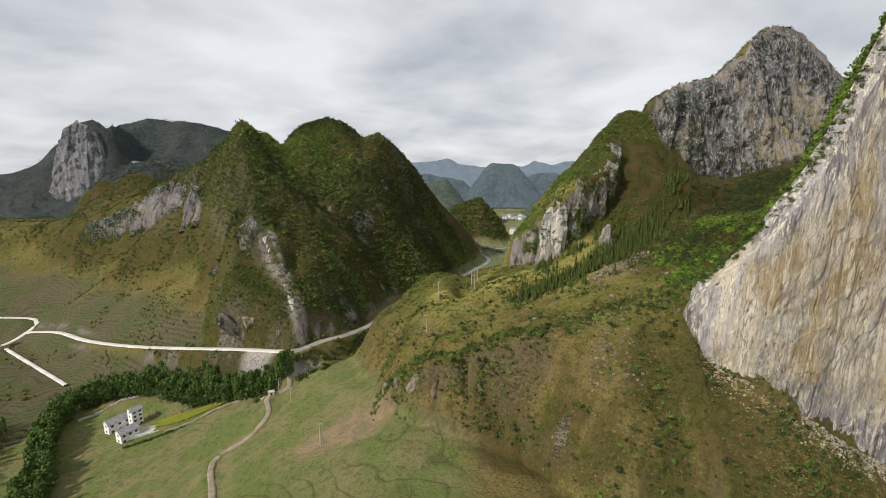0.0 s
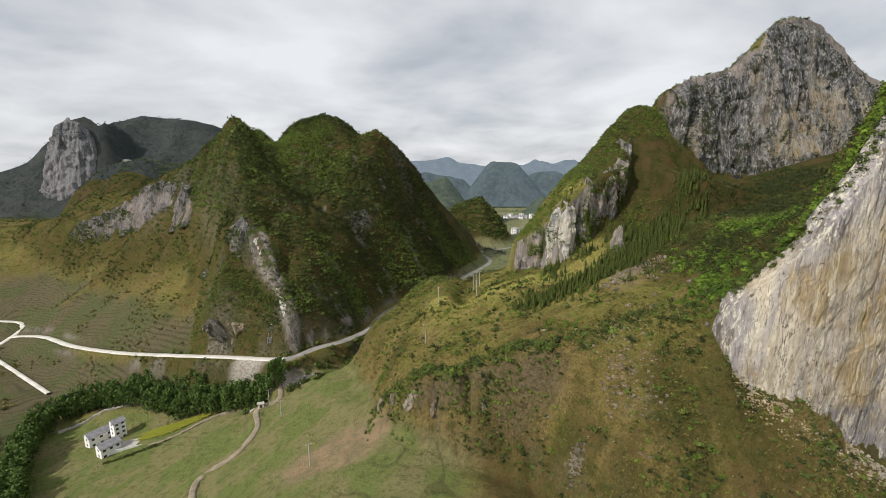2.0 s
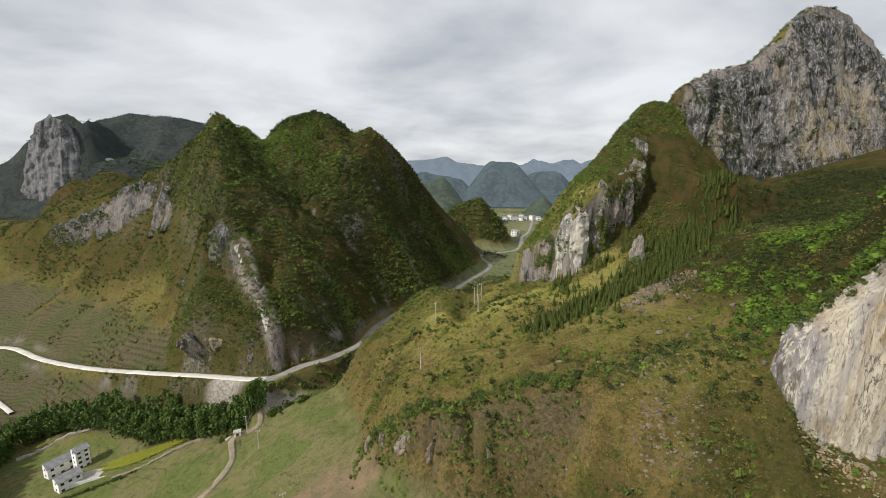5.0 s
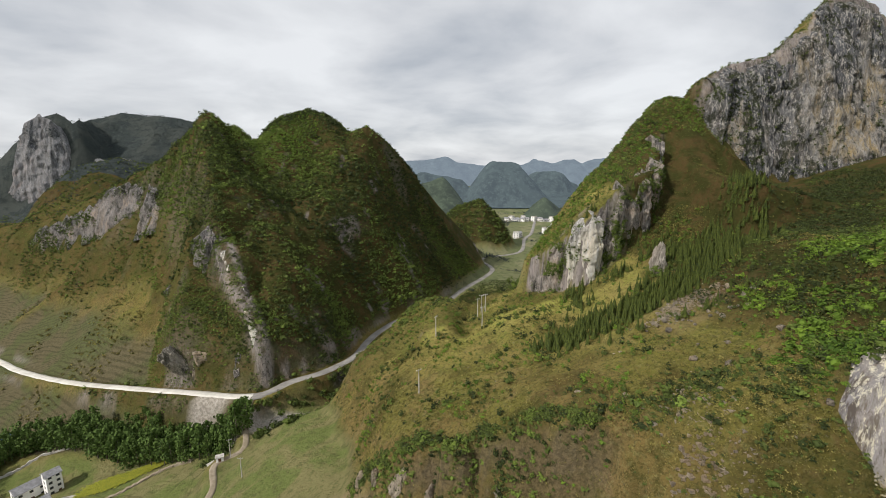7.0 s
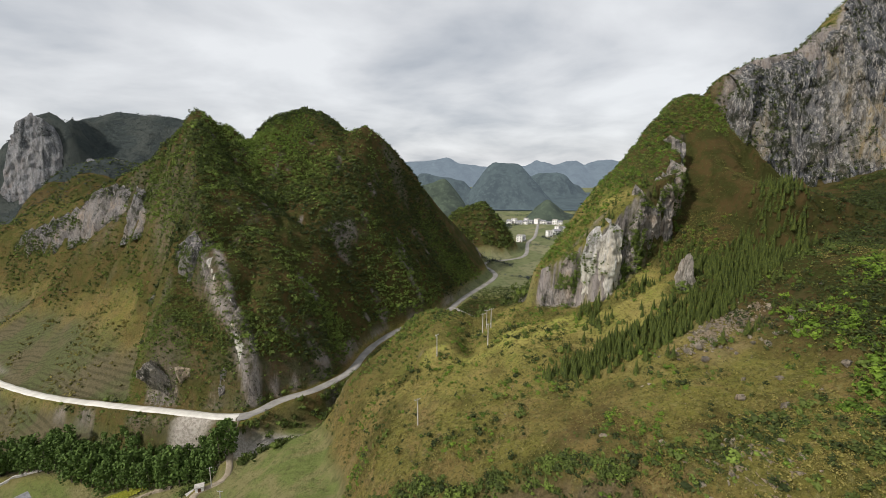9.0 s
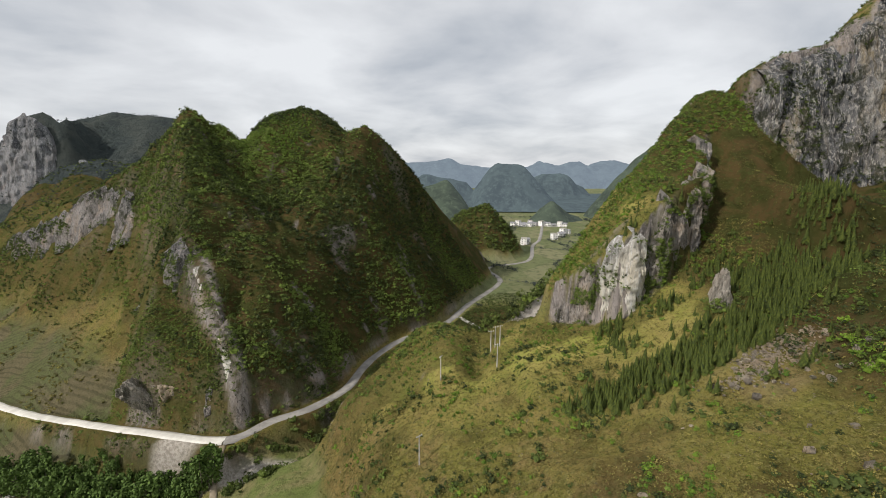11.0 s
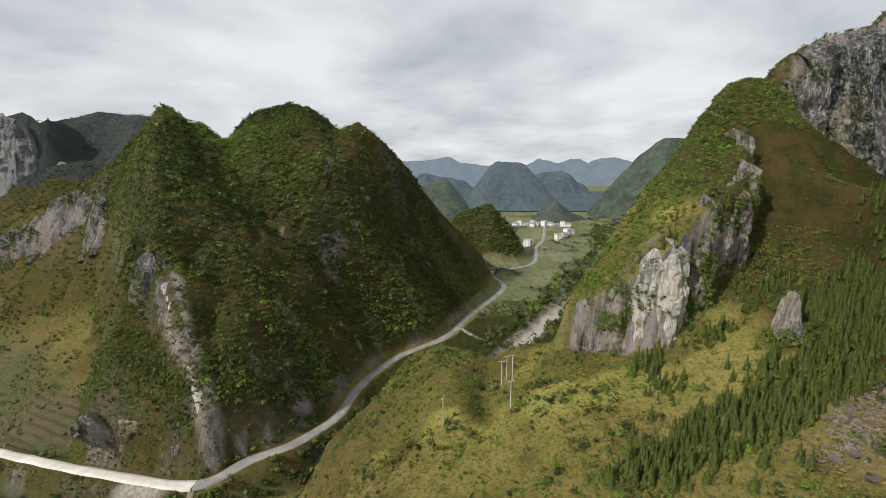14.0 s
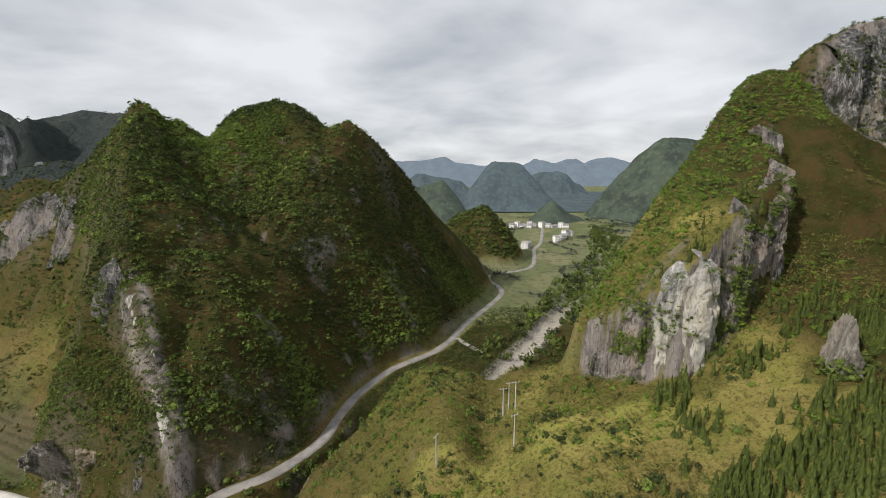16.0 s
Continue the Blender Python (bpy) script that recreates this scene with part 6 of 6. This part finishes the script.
def stone_wall(name, label, rows, tall, thick, mat):
    """A low rubble wall that follows the ground."""
    line = curve(rows, 10)
    V, F = [], []
    for i, (x, y) in enumerate(line):
        k = min(i, len(line) - 2)
        tx, ty = line[k + 1][0] - line[k][0], line[k + 1][1] - line[k][1]
        s = math.hypot(tx, ty)
        z = float(ground_z([x], [y])[0])
        w, h = thick * rng.uniform(0.7, 1.2), tall * rng.uniform(0.6, 1.2)
        for off, dz in ((-0.6, -1), (-0.5, h), (0.5, h * 0.95), (0.6, -1)):
            V.append((x + ty / s * off * w + rng.normal(0, 0.1), y - tx / s * off * w + rng.normal(0, 0.1), z + dz))
    return tagged(new(name, quick_mesh(name, np.array(V), grid_faces(len(line), 4), [mat], False)), label, "wall", kind="structure")


stone_wall("wall_river", "low pale stone wall along the poplar row", [(-250, 211), (-246, 216), (-238, 222), (-228, 227), (-219, 229), (-208, 231)], 1.5, 0.9, CONCRETE)
stone_wall("wall_field", "pale rubble bank at the edge of the field", [(-172, 184), (-160, 187), (-152, 192), (-146, 197), (-138, 200), (-128, 200)], 1.0, 1.4, DIRT)
p = np.stack([np.interp(np.linspace(0, 1, 60), [0, 1], [-190, -160]) + rng.normal(0, 0.8, 60), np.interp(np.linspace(0, 1, 60), [0, 1], [172, 185]) + rng.normal(0, 0.8, 60), np.zeros(60)], 1)
p[:, 2] = ground_z(p[:, 0], p[:, 1]) - 0.1
scatter("yard_hedge", "dark green clipped bushes along the farmyard", "shrubs", p, rng.uniform(1.0, 2.2, 60), np.clip(rng.normal(0.2, 0.2, 60), 0, 1), THICK, LEAF_DARK)
# the blue-roofed shed and small field sheds
def shed(label, w, d, h, roof_mat, wall_mat):
    root = tagged(new("shed"), label, "shed", "field sheds")
    part("wall", one_box(-w / 2, w / 2, -d / 2, d / 2, -1, h), wall_mat, root)
    bm = bmesh.new()
    box(bm, -w / 2 - .3, w / 2 + .3, -d / 2 - .3, d / 2 + .3, h, h + 0.18)
    part("roof", bm, roof_mat, root)
    part("door", one_box(-0.6, 0.6, -d / 2 - 0.06, -d / 2 + 0.02, 0, 2.0), WOOD_DOOR, root)
    return root


put(shed("small field shed with bright blue sheet roof and walls", 7.5, 4.5, 3.2, BLUE_SHEET, BLUE_SHEET), -272, 247, 10)
put(shed("little white pump house with flat concrete roof", 3.2, 2.4, 2.4, CONCRETE, PLASTER), -104, 184, 25)
put(shed("little grey stone hut by the track", 3.0, 2.2, 2.0, CONCRETE, CONCRETE), -110, 187, 60)

# the village in the valley
village = [(131, 900, 0), (142, 905, 1), (152, 912, 0), (160, 902, 2), (167, 910, 1), (172, 900, 0), (180, 906, 2), (188, 899, 1), (200, 898, 0), (210, 893, 2),
           (222, 890, 1), (231, 888, 0), (205, 800, 1), (214, 806, 0), (200, 790, 2), (192, 770, 0), (176, 745, 1), (120, 705, 2), (124, 712, 0), (118, 698, 1),
           (395, 1140, 0), (405, 1150, 2), (420, 1145, 1), (440, 1150, 0), (410, 1090, 1), (150, 893, 2), (163, 893, 0)]
models = [house("white two-storey village house with a grey roof", 10, 8, 6.5, 2, 2.0, "village houses"),
          house("white flat-roofed three-storey village house", 9, 9, 9.5, 3, 0, "village houses", True, True),
          house("low white village house with a grey gable roof", 12, 7, 4.0, 1, 2.0, "village houses")]
for i, (x, y, k) in enumerate(village):
    z = float(ground_z([x], [y])[0]) + 0.2
    m = pose(x, y, z, 0, 0, float(rng.uniform(-40, 40)))
    if i < 3:
        models[(0, 1, 2)[i]].matrix_basis = m
    else:
        copy_thing(models[k], m)

# yellow rape field beside the farmhouses, and green plots
def field(name, label, rows, mat, tall, n, leaf):
    line = curve(rows, 6)
    xs, ys = [], []
    for _ in range(n):
        a = line[int(rng.integers(0, len(line)))]
        xs.append(a[0] + rng.normal(0, a[2] * 0.5))
        ys.append(a[1] + rng.uniform(-a[2], a[2]))
    z = ground_z(xs, ys)
    V, F = [], []
    for x, y, h in zip(xs, ys, z):
        s, t, a = rng.uniform(0.25, 0.5), tall * rng.uniform(0.7, 1.2), rng.uniform(0, 6.28)
        c, e = math.cos(a) * s, math.sin(a) * s
        i = len(V)
        V += [(x - c, y - e, h + t * 0.8), (x + e, y - c, h + t), (x + c, y + e, h + t * 0.85), (x - e, y + c, h + t * 1.1)]
        F += [(i, i + 1, i + 2), (i, i + 2, i + 3)]
    me = quick_mesh(name, np.array(V), np.array(F), [leaf], False)
    return tagged(new(name, me), label, "crop", kind="stuff")


field("rape_field", "strip of yellow flowering rape beside the meadow", [(-180, 195, 4.2), (-172, 198, 5.0), (-163, 201, 4.5), (-154, 204, 3.5), (-146, 206, 2.0)], FARMED, 0.8, 9000, RAPE)


# ---- poles and small works ----
def power_pole(label, tall, arms):
    root = tagged(new("power_pole"), label, "pole", "poles over the slope")
    bm = bmesh.new()
    bmesh.ops.create_cone(bm, cap_ends=True, segments=10, radius1=0.24, radius2=0.14, depth=tall + 1, matrix=Matrix.Translation((0, 0, (tall - 1) / 2)))
    part("post", bm, CONCRETE, root)
    for k in range(arms):
        z = tall - 0.4 - 0.9 * k
        part("crossarm", one_box(-1.1, 1.1, -0.07, 0.07, z, z + 0.14), STEEL, root)
        for x in (-1.0, 0.0, 1.0):
            bm = bmesh.new()
            bmesh.ops.create_cone(bm, cap_ends=True, segments=8, radius1=0.08, radius2=0.05, depth=0.28, matrix=Matrix.Translation((x, 0, z + 0.28)))
            part("insulator", bm, PLASTER, root)
    return root


first = put(power_pole("pale concrete power pole standing on the grassy slope", 9.5, 1), 17.0, 206, 10)
for x, y, turn in ((18.8, 206.8, 10), (20.6, 205.6, 10), (17.8, 190.5, 30), (-3, 186, 60), (-52.8, 112.5, 30), (-100, 186, 20), (-8.5, 150, 40), (-86, 168, 0)):
    copy_thing(first, pose(x, y, float(ground_z([x], [y])[0]), 0, 0, turn))

chute = tagged(new("spillway"), "pale concrete spillway running down from the road", "spillway", kind="structure")
a, b = Vector((9, 376, 0.4)), Vector((24, 352, -5.5))
bm = bmesh.new()
n = 12
for k in range(n):
    p, q = a.lerp(b, k / n), a.lerp(b, (k + 1) / n)
    z0 = max(float(ground_z([p.x], [p.y])[0]), p.z - 3)
    box(bm, min(p.x, q.x) - 1.2, max(p.x, q.x) + 1.2, min(p.y, q.y), max(p.y, q.y), z0 - 1.5, z0 + 0.5)
part("channel", bm, CONCRETE, chute)
